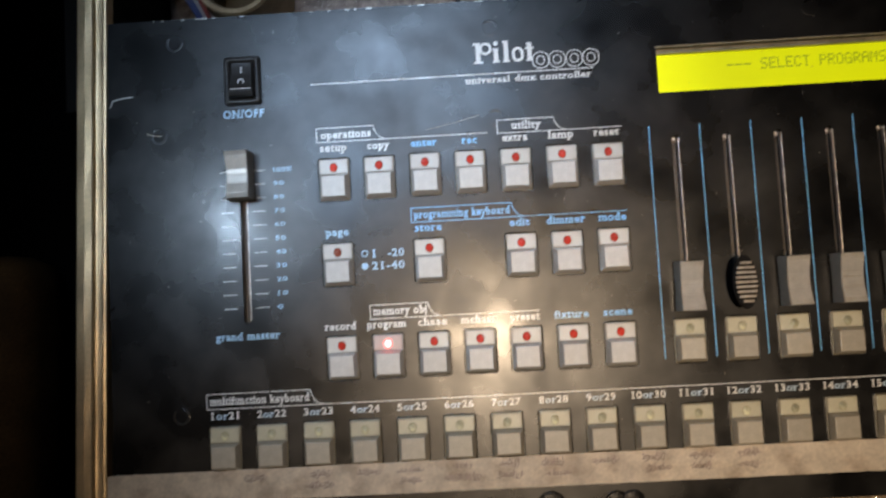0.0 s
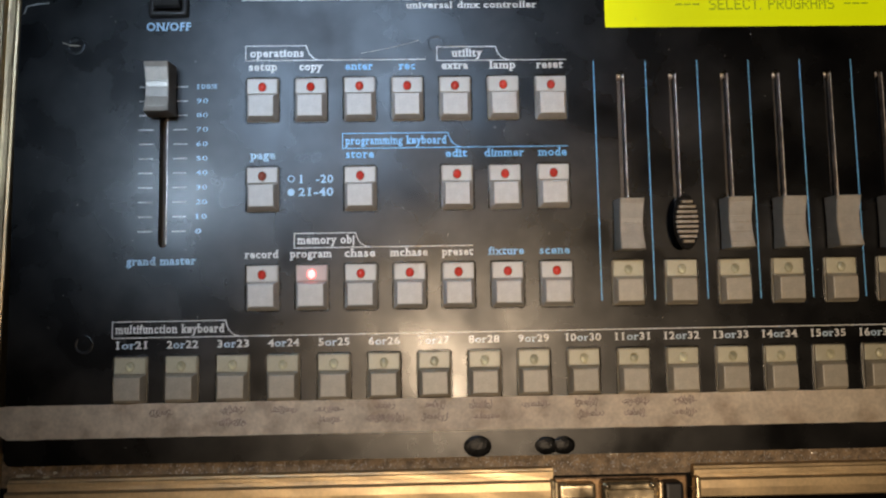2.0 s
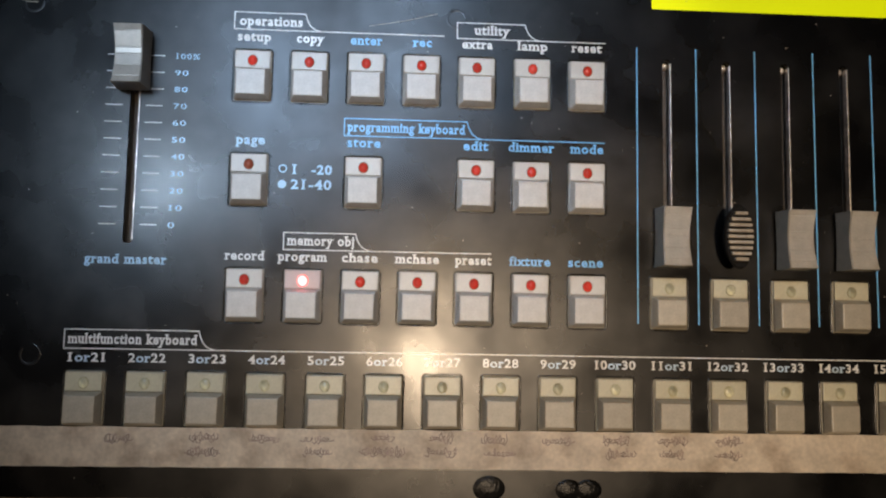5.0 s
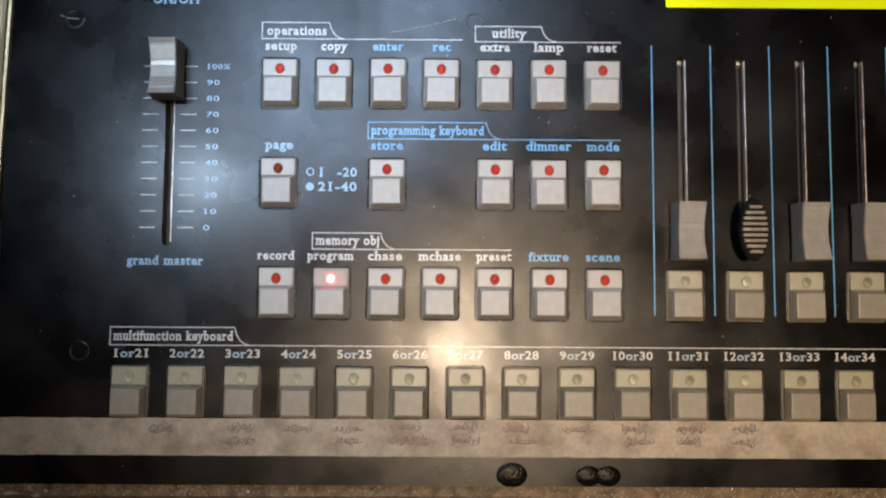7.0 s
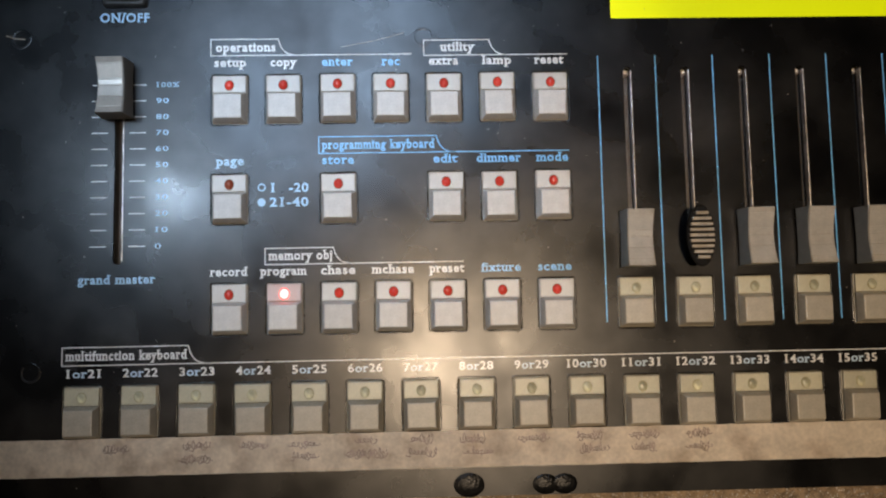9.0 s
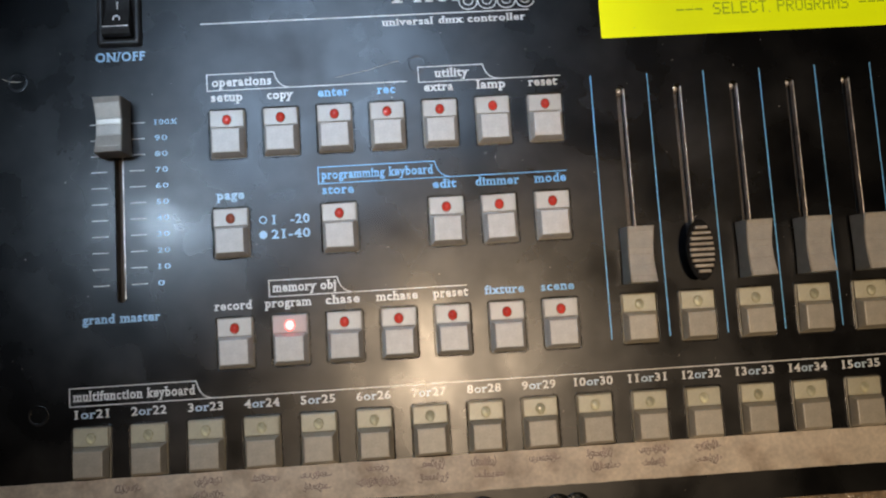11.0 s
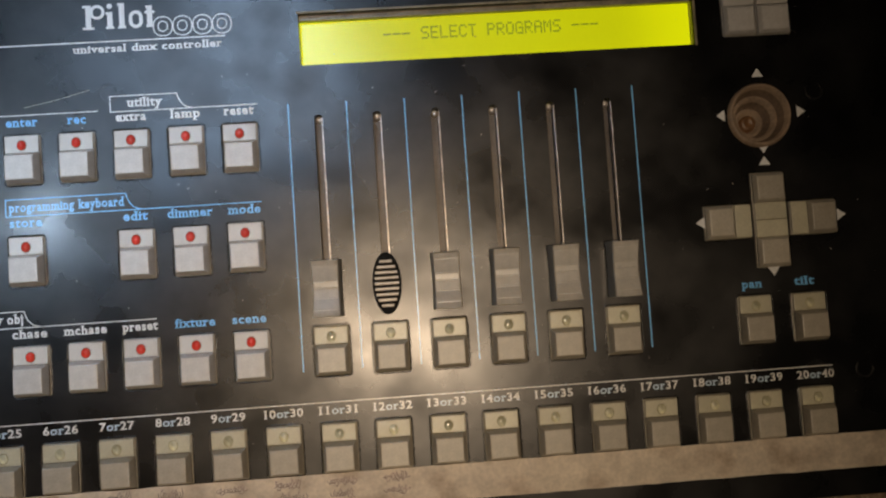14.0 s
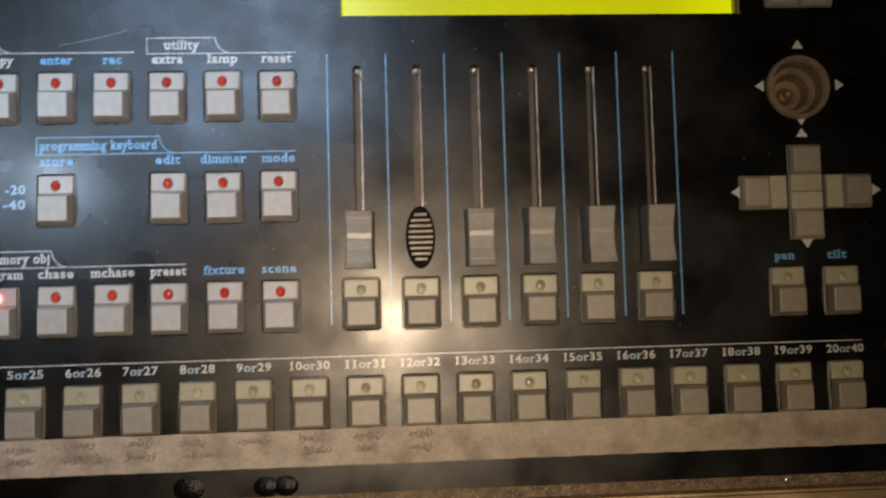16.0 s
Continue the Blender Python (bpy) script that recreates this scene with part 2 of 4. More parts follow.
def box(bm, x0, x1, y0, y1, z0, z1, bevel=0.0, taper=0.0, segments=2):
    """A box in millimetres; taper draws the top in on each side."""
    vs = []
    for z, k in ((z0, 0.0), (z1, taper)):
        for x, y in ((x0 + k, y0 + k), (x1 - k, y0 + k), (x1 - k, y1 - k), (x0 + k, y1 - k)):
            vs.append(bm.verts.new((x * MM, y * MM, z * MM)))
    fs = [bm.faces.new([vs[i] for i in q]) for q in ((3, 2, 1, 0), (4, 5, 6, 7), (0, 1, 5, 4), (1, 2, 6, 5), (2, 3, 7, 6), (3, 0, 4, 7))]
    if bevel:
        edges = {e for f in fs for e in f.edges}
        bmesh.ops.bevel(bm, geom=list(edges), offset=bevel * MM, segments=segments, affect="EDGES", profile=0.6)


def boxed(*a, **k):
    bm = bmesh.new()
    box(bm, *a, **k)
    return bm


def lathe(bm, rings, sides=40, sx=1.0, sy=1.0, cx=0.0, cy=0.0):
    """Rings of (radius, z) turned about the z axis, in millimetres; a radius of 0 closes the end."""
    rows = []
    for r, z in rings:
        if r <= 0:
            rows.append([bm.verts.new((cx * MM, cy * MM, z * MM))])
        else:
            rows.append([bm.verts.new(((cx + sx * r * math.cos(a)) * MM, (cy + sy * r * math.sin(a)) * MM, z * MM))
                         for a in (2 * math.pi * n / sides for n in range(sides))])
    for p, q in zip(rows, rows[1:]):
        for n in range(sides):
            k = (n + 1) % sides
            if len(p) == 1 and len(q) == 1:
                continue
            if len(p) == 1:
                bm.faces.new((p[0], q[n], q[k]))
            elif len(q) == 1:
                bm.faces.new((p[n], q[0], p[k]))
            else:
                bm.faces.new((p[n], q[n], q[k], p[k]))


def turned(rings, **k):
    bm = bmesh.new()
    lathe(bm, rings, **k)
    return bm


def meshed(curve, name, mat):
    """A mesh from curve data, which is thrown away."""
    ob = new("wire_tmp", curve)
    deps = bpy.context.evaluated_depsgraph_get()
    me = bpy.data.meshes.new_from_object(ob.evaluated_get(deps))
    bpy.data.objects.remove(ob)
    bpy.data.curves.remove(curve)
    me.name = name
    if mat:
        me.materials.clear()
        me.materials.append(mat)
    return me


def sheet(name, loops, z0, z1, mat):
    """A flat plate in millimetres with an outer loop and holes."""
    cu = bpy.data.curves.new(name, "CURVE")
    cu.dimensions, cu.fill_mode = "2D", "BOTH"
    cu.extrude = abs(z1 - z0) / 2 * MM
    for loop in loops:
        sp = cu.splines.new("POLY")
        sp.points.add(len(loop) - 1)
        for p, (x, y) in zip(sp.points, loop):
            p.co = (x * MM, y * MM, 0, 1)
        sp.use_cyclic_u = True
    me = meshed(cu, name, mat)
    bm = bmesh.new()
    bm.from_mesh(me)
    bmesh.ops.remove_doubles(bm, verts=bm.verts[:], dist=1e-6)
    bm.normal_update()
    bm.transform(Matrix.Translation((0, 0, (z0 + z1) / 2 * MM)))
    bm.to_mesh(me)
    bm.free()
    return me


def round_rect(x0, x1, y0, y1, r, n=4):
    out = []
    for cx, cy, a0 in ((x1 - r, y1 - r, 0), (x0 + r, y1 - r, 90), (x0 + r, y0 + r, 180), (x1 - r, y0 + r, 270)):
        for k in range(n + 1):
            a = radians(a0 + 90 * k / n)
            out.append((cx + r * math.cos(a), cy + r * math.sin(a)))
    return out


def cable(name, points, radius, mat, parent=None, label="", category=""):
    """A round cable through points in millimetres."""
    cu = bpy.data.curves.new(name, "CURVE")
    cu.dimensions, cu.bevel_depth, cu.bevel_resolution, cu.resolution_u = "3D", radius * MM, 3, 10
    sp = cu.splines.new("BEZIER")
    sp.bezier_points.add(len(points) - 1)
    for p, co in zip(sp.bezier_points, points):
        p.co = [c * MM for c in co]
        p.handle_left_type = p.handle_right_type = "AUTO"
    cu.use_fill_caps = True
    me = meshed(cu, name, mat)
    me.polygons.foreach_set("use_smooth", [True] * len(me.polygons))
    ob = new(name, me)
    ob.parent = parent
    return tagged(ob, label, category, "cables in the back compartment" if category else "")


PRINT_Z = 0.05


def fit_to(me, x0, x1, y, height, z):
    """Stretches a word's mesh from x0 to x1 on the baseline y; a lone narrow figure keeps its proportions."""
    co = np.empty(len(me.vertices) * 3)
    me.vertices.foreach_get("co", co)
    co = co.reshape(-1, 3)
    lo, hi = co[:, 0].min(), co[:, 0].max()
    across = (x1 - x0) / (hi - lo)
    if hi - lo < 0.4:
        across = height / 0.70
    co[:, 0] = (x0 + (co[:, 0] - lo) * across) * MM
    co[:, 1] = (y + co[:, 1] * height / 0.70) * MM
    co[:, 2] = (z + 0.02 * co[:, 2]) * MM
    me.vertices.foreach_set("co", co.ravel())
    me.update()


def serifs(me, reach=0.075, thick=0.085):
    """Adds slab serifs to a word's flat mesh: a short bar across every level stem end."""
    bm = bmesh.new()
    bm.from_mesh(me)
    bmesh.ops.remove_doubles(bm, verts=bm.verts[:], dist=1e-5)
    ends = []
    for e in bm.edges:
        if len(e.link_faces) != 1:
            continue
        p, q = e.verts[0].co, e.verts[1].co
        if abs(p.y - q.y) < 0.006 and 0.09 < abs(p.x - q.x) < 0.26:
            f = e.link_faces[0]
            ends.append((min(p.x, q.x), max(p.x, q.x), p.y, 1 if f.calc_center_median().y > p.y else -1, f.material_index))
    for x0, x1, y, way, index in ends:
        level = way > 0 and y < 0.06 or way < 0 and y > 0.40
        if not level:
            continue
        vs = [bm.verts.new((x, yy, 1.0)) for x, yy in ((x0 - reach, y), (x1 + reach, y), (x1 + reach, y + way * thick), (x0 - reach, y + way * thick))]
        f = bm.faces.new(vs if way > 0 else vs[::-1])
        f.material_index = index
    bm.to_mesh(me)
    bm.free()


def lettering(text, x0, x1, y, height, mat, parent, bold=0.031, z=PRINT_Z):
    """A word printed from x0 to x1 on the baseline y, with capitals of that height, in millimetres."""
    cu = bpy.data.curves.new("lettering", "FONT")
    cu.body, cu.size, cu.offset = text, 1.0, bold
    cu.resolution_u, cu.space_character, cu.space_word = 3, 1.14, 1.1
    me = meshed(cu, "lettering", mat)
    serifs(me)
    fit_to(me, x0, x1, y, height, z)
    ob = new("lettering", me)
    ob.parent = parent
    return ob


def bar(x0, y0, x1, y1, width, mat, parent, name="printed_line", z=PRINT_Z):
    """A thin printed line between two points, in millimetres."""
    d = Vector((x1 - x0, y1 - y0)).normalized()
    n = Vector((-d.y, d.x)) * width / 2
    bm = bmesh.new()
    vs = [bm.verts.new(((x + s * n.x) * MM, (y + s * n.y) * MM, z * MM)) for x, y, s in ((x0, y0, -1), (x1, y1, -1), (x1, y1, 1), (x0, y0, 1))]
    bm.faces.new(vs)
    return part(name, bm, mat, parent)


def stroke(points, width, mat, parent, name="printed_line", z=PRINT_Z, closed=False):
    """A printed line through several points, mitred, in millimetres."""
    bm = bmesh.new()
    ps = [Vector(p) for p in points]
    count, rows = len(ps), []
    for k, p in enumerate(ps):
        a = ps[k - 1] if (k or closed) else p
        c = ps[(k + 1) % count] if (k < count - 1 or closed) else p
        u, v = (p - a), (c - p)
        u = u.normalized() if u.length else v.normalized()
        v = v.normalized() if v.length else u
        n = Vector((-u.y - v.y, u.x + v.x))
        n = n.normalized()
        n *= width / 2 / max(0.4, n.dot(Vector((-u.y, u.x))))
        rows.append([bm.verts.new(((p + s * n).x * MM, (p + s * n).y * MM, z * MM)) for s in (-1, 1)])
    for k in range(count if closed else count - 1):
        (a, b), (c, d) = rows[k], rows[(k + 1) % count]
        bm.faces.new((a, c, d, b))
    return part(name, bm, mat, parent)


def polygon(points, mat, parent, name, z=PRINT_Z):
    bm = bmesh.new()
    bm.faces.new([bm.verts.new((x * MM, y * MM, z * MM)) for x, y in points])
    return part(name, bm, mat, parent)


# ---- the plan of the desk, in millimetres on its front plate ----
LEFT, RIGHT, BOTTOM, TOP = -28.6, 450.0, -37.4, 183.3
COLUMN = [71.5 + 19.75 * k for k in range(7)]
FADER = [219.3 + 21.86 * k for k in range(6)]
ROW_TOP, ROW_MID, ROW_LOW, ROW_KEYS, ROW_FADER = 107.8, 70.7, 30.7, -4.9, 30.4
PAD_X, PAD_Y = 388.0, 68.3
JOY_X, JOY_Y = 387.4, 108.8
MASTER_X, MASTER_Y = 31.4, 110.9

buttons = [(COLUMN[k], ROW_TOP, 0, "red") for k in range(7)]
buttons += [(COLUMN[k], ROW_MID, 0, "dull" if k == 0 else "red") for k in (0, 2, 4, 5, 6)]
buttons += [(COLUMN[k], ROW_LOW, 0, "lit" if k == 1 else "red") for k in range(7)]
buttons += [(20.0 * k, ROW_KEYS, 0, "green") for k in range(1, 21)]
buttons += [(x, ROW_FADER, 0, "green") for x in FADER]
buttons += [(379.2, 30.7, 0, "green"), (399.8, 30.7, 0, "green")]

# ---- setting ----
# Unseen black box, added to keep the plate's reflections dark.
for name, x0, x1, y0, y1, z0, z1 in (("floor", -1.0, 1.4, -1.0, 1.2, -1.0, -0.95), ("ceiling", -1.0, 1.4, -1.0, 1.2, 3.15, 3.2),
                                     ("wall_north", -1.1, 1.5, 1.2, 1.3, -1.0, 3.2), ("wall_south", -1.1, 1.5, -1.1, -1.0, -1.0, 3.2),
                                     ("wall_west", -1.1, -1.0, -1.0, 1.2, -1.0, 3.2), ("wall_east", 1.4, 1.5, -1.0, 1.2, -1.0, 3.2)):
    ob = part(name, boxed(x0 * 1000, x1 * 1000, y0 * 1000, y1 * 1000, z0 * 1000, z1 * 1000), M_WALL, None)
    tagged(ob, "unseen black surface added to close off the dark surroundings", "room", "", "structure")

table = thing("table", "dark brown wooden table under the flight case", "table", (200, 100, -945))
part("tabletop", boxed(-800, 800, -450, 450, 805, 835, bevel=3), M_TABLE, table)
for sx in (-740, 740):
    for sy in (-390, 390):
        part("leg", boxed(sx - 25, sx + 25, sy - 25, sy + 25, -5, 805, bevel=2), M_TABLE, table)

# ---- the flight case ----
TABLE_Z = -110.0
case = thing("flight_case", "open black flight case with scuffed aluminium edges", "case", (0, 0, TABLE_Z))
CX0, CX1, CY0, CY1 = -38.0, 462.0, -49.5, 300.0
Z = -TABLE_Z
part("bottom_board", boxed(CX0, CX1, CY0, CY1, 0, 8), M_PLY, case)
part("side_board", boxed(CX0 - 3, CX0 + 3, CY0, CY1, 8, Z - 3), M_PLY, case)
part("side_board", boxed(CX1 - 3, CX1 + 3, CY0, CY1, 8, Z - 3), M_PLY, case)
part("front_board", boxed(CX0 + 3, CX1 - 3, CY0 - 3, CY0 + 3, 8, Z - 6), M_PLY, case)
part("back_board", boxed(CX0 + 3, CX1 - 3, CY1 - 3, CY1 + 3, 8, Z - 3), M_PLY, case)


def rail_mesh(length, name):
    """An aluminium edge profile along y: a broad flat top and two stepped grooves towards the inside (+x)."""
    bm = bmesh.new()
    profile = [(-4.2, -12), (-4.2, 2.2), (-3.6, 2.8), (-0.4, 3.0), (2.6, 2.8), (3.2, 2.2), (3.3, 0.4), (4.6, 0.2), (4.9, 0.9), (6.4, 0.9), (6.7, 0.2),
               (7.6, 0.0), (7.9, -0.6), (8.0, -6), (3.0, -6), (3.0, -12)]
    steps = 24
    rows = []
    for k in range(steps + 1):
        y = length * (k / steps - 0.5)
        rows.append([bm.verts.new((x * MM, y * MM, (z + 0.06 * math.sin(k * 1.7 + x)) * MM)) for x, z in profile])
    for p, q in zip(rows, rows[1:]):
        for n in range(len(profile)):
            m = (n + 1) % len(profile)
            bm.faces.new((p[n], q[n], q[m], p[m]))
    bm.faces.new(rows[0])
    bm.faces.new(rows[-1][::-1])
    return mesh_of(bm, name, M_ALU)


side_rail = rail_mesh(360, "edge_rail")
put("edge_rail", side_rail, case, (-36.0, 121, Z + 1.0), -1.4, "scuffed aluminium edge profile")
put("edge_rail", side_rail, case, (464.0, 121, Z + 1.0), 180)
front_left, front_right = rail_mesh(214, "edge_rail"), rail_mesh(224, "edge_rail")
put("edge_rail", front_left, case, (79.5, -50.6, Z - 2.0), 90)
put("edge_rail", front_right, case, (355.0, -51.0, Z - 2.0), 90)
put("edge_rail", rail_mesh(500, "edge_rail"), case, (213, 301, Z + 2.0), -90)
for x in (186.0, 243.6):
    part("rail_end", boxed(x - 1.1, x + 1.1, -59.2, -46.8, Z - 12, Z + 1.6, bevel=0.9, segments=3), M_BRASS, case, "bright bent end of the edge profile")
part("corner_plate", boxed(-49.5, -42.2, 146, 203, 40, Z - 6, bevel=1.0), M_PLY, case, "dull dark metal hinge plate")

# felt linings
bm = bmesh.new()
nx, ny = 120, 30
grid = [[bm.verts.new(((-34 + 494 * i / nx) * MM, (176 + 120 * j / ny) * MM, (14 + 0.9 * noise.noise((i * 0.9, j * 0.9, 0))) * MM)) for j in range(ny + 1)] for i in range(nx + 1)]
for i in range(nx):
    for j in range(ny):
        bm.faces.new((grid[i][j], grid[i + 1][j], grid[i + 1][j + 1], grid[i][j + 1]))
part("felt_lining", bm, M_FELT, case, "glittering grey felt lining")
bm = bmesh.new()
nx, ny = 240, 5
grid = [[bm.verts.new(((-34 + 494 * i / nx) * MM, (-46.5 + 13.5 * j / ny) * MM, (Z - 5.5 + 0.7 * noise.noise((i * 0.8, j * 0.8, 3))) * MM)) for j in range(ny + 1)] for i in range(nx + 1)]
for i in range(nx):
    for j in range(ny):
        bm.faces.new((grid[i][j], grid[i + 1][j], grid[i + 1][j + 1], grid[i][j + 1]))
part("felt_strip", bm, M_FELT_BROWN, case, "brown felt strip with glittering dust")


def grains(name, count, x0, x1, y0, y1, z, size, label):
    rng = random.Random(name)
    verts, faces = [], []
    for _ in range(count):
        x, y = rng.uniform(x0, x1), rng.uniform(y0, y1)
        s = size * rng.uniform(0.4, 1.3)
        o = len(verts)
        a = rng.uniform(0, 6.28)
        for k in range(3):
            verts.append(((x + s * math.cos(a + 2.1 * k)) * MM, (y + s * math.sin(a + 2.1 * k)) * MM, (z + rng.uniform(-0.3, 0.4)) * MM))
        verts.append((x * MM, y * MM, (z + s * rng.uniform(0.5, 1.2)) * MM))
        faces += [(o, o + 1, o + 3), (o + 1, o + 2, o + 3), (o + 2, o, o + 3)]
    me = bpy.data.meshes.new(name)
    me.from_pydata(verts, [], faces)
    me.materials.append(M_GRAIN)
    return tagged(new(name, me), label, "dust", "", "stuff")


grains("glitter_dust", 3600, 34, 450, 184, 262, TABLE_Z + 14.6, 0.62, "pale glittering grains on the grey felt")
grains("front_dust", 1500, -27, 430, -44.6, -37.6, -5.0, 0.42, "pale glittering grains on the brown felt strip")

# torn scraps of pale tape at the end of the felt strip
scrap = thing("tape_scrap", "torn crumpled scraps of pale tape on the brown felt", "scrap", (-17, -41.5, -4.2))
rng = random.Random(12)
for ox, oy, wide in ((-5.5, 0.0, 4.6), (3.5, -0.8, 2.6), (7.0, 0.9, 1.2)):
    bm = bmesh.new()
    rows = [[bm.verts.new(((ox + wide * (i / 5 - 0.5) * 2 * 0.6) * MM, (oy + 0.9 * (j / 2 - 0.5) + rng.uniform(-0.2, 0.2)) * MM, (0.5 * math.sin(i * 1.3 + j) + 0.5) * MM)) for j in range(3)] for i in range(6)]
    for p, q in zip(rows, rows[1:]):
        for j in range(2):
            bm.faces.new((p[j], q[j], q[j + 1], p[j + 1]))
    part("torn_piece", bm, M_WHITE_TAPE, scrap)

# latch on the front edge
latch = thing("case_latch", "yellowed chrome butterfly latch on the front rail", "latch", (214.5, -50.6, -3))
part("latch_plate", boxed(-27, 27, -9, 3.2, -7, -2.5, bevel=0.8), M_LATCH, latch, "brown tarnished plate")
part("latch_dish", boxed(-9, 14, -7.5, 2.4, -2.5, 3.0, bevel=2.2, segments=5), M_BRASS, latch)
part("dish_rim", boxed(-7, 12, -5.8, -0.6, 3.0, 3.9, bevel=0.7, segments=3), M_BRASS, latch)
part("latch_wing", boxed(16, 23.5, -8.5, 1.6, -2.5, 4.0, bevel=1.4, segments=3), M_DARK, latch)
part("latch_hook", boxed(-26, -11, -5.2, 1.6, -2.5, 2.2, bevel=1.6, segments=4), M_BRASS, latch)
part("hook_edge", boxed(-28.2, -26.2, -8, 2.6, -2.5, 3.2, bevel=0.7, segments=3), M_BRASS, latch)
part("dish_edge", boxed(13.6, 15.4, -5, 2.0, -2.5, 3.8, bevel=0.7, segments=3), M_BRASS, latch)
for rx in (-7, 11):
    part("rivet", turned([(1.4, 3.6), (1.1, 4.4), (0, 4.7)], sides=14, cx=rx, cy=0.8), M_BRASS, latch, smooth=True)

# ---- things in the back compartment ----
FELT = TABLE_Z + 15.0
roll = thing("tape_roll", "roll of pale packing tape on a brown core", "tape roll", (16, 226, FELT))
part("tape_ring", turned([(18.6, 0), (21.4, 0), (22.2, 2), (22.2, 44), (21.4, 46), (19.4, 46), (18.8, 44), (18.6, 30)], sides=56), M_ROLL, roll)
part("core", turned([(17.2, 0.2), (18.5, 0.2), (18.5, 42), (17.6, 42), (17.2, 41), (17.2, 0.2)], sides=56), M_ROLL_IN, roll)
part("inner_floor", turned([(17.2, 2), (0, 2.2)], sides=56), M_ROLL_IN, roll)

loom = thing("wire_bundle", "thin blue, white and red wires beside the tape roll", "wires", (-15, 230, FELT))
for mat, dx, name in ((M_WIRE_BLUE, 0, "blue_wire"), (M_WIRE_WHITE, 2.6, "white_wire"), (M_WIRE_RED, 5.2, "red_wire"), (M_WIRE_BLUE, -2.4, "blue_wire")):
    w = cable(name, [(-38 + dx, 258, -50), (-20 + dx, 234, -46), (-6 + dx * 0.8, 213, -50), (1 + dx * 0.6, 196, -60), (4 + dx * 0.5, 176, -75)], 1.25, mat)
    w.parent, w.matrix_parent_inverse = loom, Matrix.Translation((0.015, -0.230, -FELT * MM))

cable("cable", [(152, 262, -78), (140, 230, -66), (130, 208, -62), (124, 178, -70)], 1.3, M_CABLE, None, "thin black cable on the felt", "cable")
cable("cable", [(215, 258, -74), (172, 236, -62), (146, 215, -60), (132, 178, -72)], 1.5, M_CABLE, None, "black rubber cable running under the desk plate", "cable")
cable("cable", [(150, 275, -72), (176, 236, -58), (190, 222, -55), (208, 216, -54)], 2.1, M_CABLE, None, "black cable leading to a clear plug", "cable")
cable("cable", [(256, 258, -60), (243, 228, -42), (231, 207, -44), (224, 176, -66)], 1.8, M_CABLE, None, "thin black cable over the clear plug", "cable")
cable("cable", [(286, 262, -66), (303, 222, -58), (322, 202, -62), (338, 172, -74)], 4.2, M_CABLE_GREY, None, "thick grey cable curving under the plate", "cable")
cable("cable", [(250, 206, -62), (262, 214, -58), (272, 206, -60), (280, 178, -72)], 1.8, M_CABLE_GREY, None, "thin grey looped wire on the felt", "cable")
cable("cable", [(274, 222, -55), (300, 232, -58), (330, 252, -66)], 2.8, M_CABLE, None, "black cable behind the clear plug", "cable")

plug = thing("clear_plug", "clear yellowish plug housing with brass contacts", "plug", (208, 212, -52))
for name, x0, x1, r0, r1, mat in (("sleeve", 0, 14, 4.5, 6.5, M_CLEAR), ("brass_contact", 14, 18, 5.5, 5.5, M_BRASS), ("housing", 18, 52, 7.5, 9.0, M_CLEAR), ("end_cap", 52, 66, 9.5, 7.0, M_CLEAR)):
    bm = turned([(0, x0), (r0 * 0.9, x0), (r0, x0 + 1), (r1, x1 - 1), (r1 * 0.9, x1), (0, x1)], sides=28)
    bm.transform(Matrix.Rotation(radians(14), 4, "Z") @ Matrix.Rotation(radians(90), 4, "Y"))
    part(name, bm, mat, plug, smooth=True)
knob = thing("white_plug", "small white plug on a dark wire", "plug", (371, 211, -60))
part("plug_tip", turned([(0, -5), (5, -4), (6, 0), (5, 5), (3, 7), (0, 7.5)], sides=20), M_WIRE_WHITE, knob, smooth=True)
cable("cable", [(373, 214, -58), (378, 226, -58), (380, 258, -66)], 1.6, M_CABLE, None, "thin dark wire of the white plug", "cable")

# brown bag beside the case
bag = thing("leather_bag", "dark brown leather bag beside the case", "bag", (-175, 10, TABLE_Z))
bm = boxed(-70, 75, -90, 78, 0, 62, bevel=22, segments=4)
for v in bm.verts:
    v.co += 0.004 * noise.noise_vector(v.co * 18)
part("bag_body", bm, M_BAG, bag, smooth=True)
part("flap", boxed(-60, 66, -20, 70, 61, 64.5, bevel=1.5), M_BAG, bag)
part("strap", boxed(-6, 10, -60, -18, 61.5, 64, bevel=0.8), M_BAG, bag)

# ---- the lighting desk ----
desk = thing("lighting_controller", "worn black lighting control desk with grey buttons and faders", "lighting desk", (0, 0, 0))

loops = [round_rect(LEFT, RIGHT, BOTTOM, TOP, 3.0)]
for x, y, turn, kind in buttons:
    loops.append(round_rect(x - 6.7, x + 6.7, y - 9.3, y + 9.3, 1.0))
loops.append(round_rect(375.4, 402.6, 139.5, 158.1, 1.2))
a, b, c, d = PAD_X - 26.1, PAD_X + 26.1, PAD_X - 6.9, PAD_X + 6.9
e, f, g, h = PAD_Y - 18.2, PAD_Y + 18.2, PAD_Y - 6.9, PAD_Y + 6.9
loops.append([(c, e), (d, e), (d, g), (b, g), (b, h), (d, h), (d, f), (c, f), (c, h), (a, h), (a, g), (c, g)])
loops.append([(JOY_X + 12.4 * math.cos(2 * math.pi * k / 40), JOY_Y + 12.4 * math.sin(2 * math.pi * k / 40)) for k in range(40)])
loops.append(round_rect(MASTER_X - 1.7, MASTER_X + 1.7, 47.6, 120, 1.6))
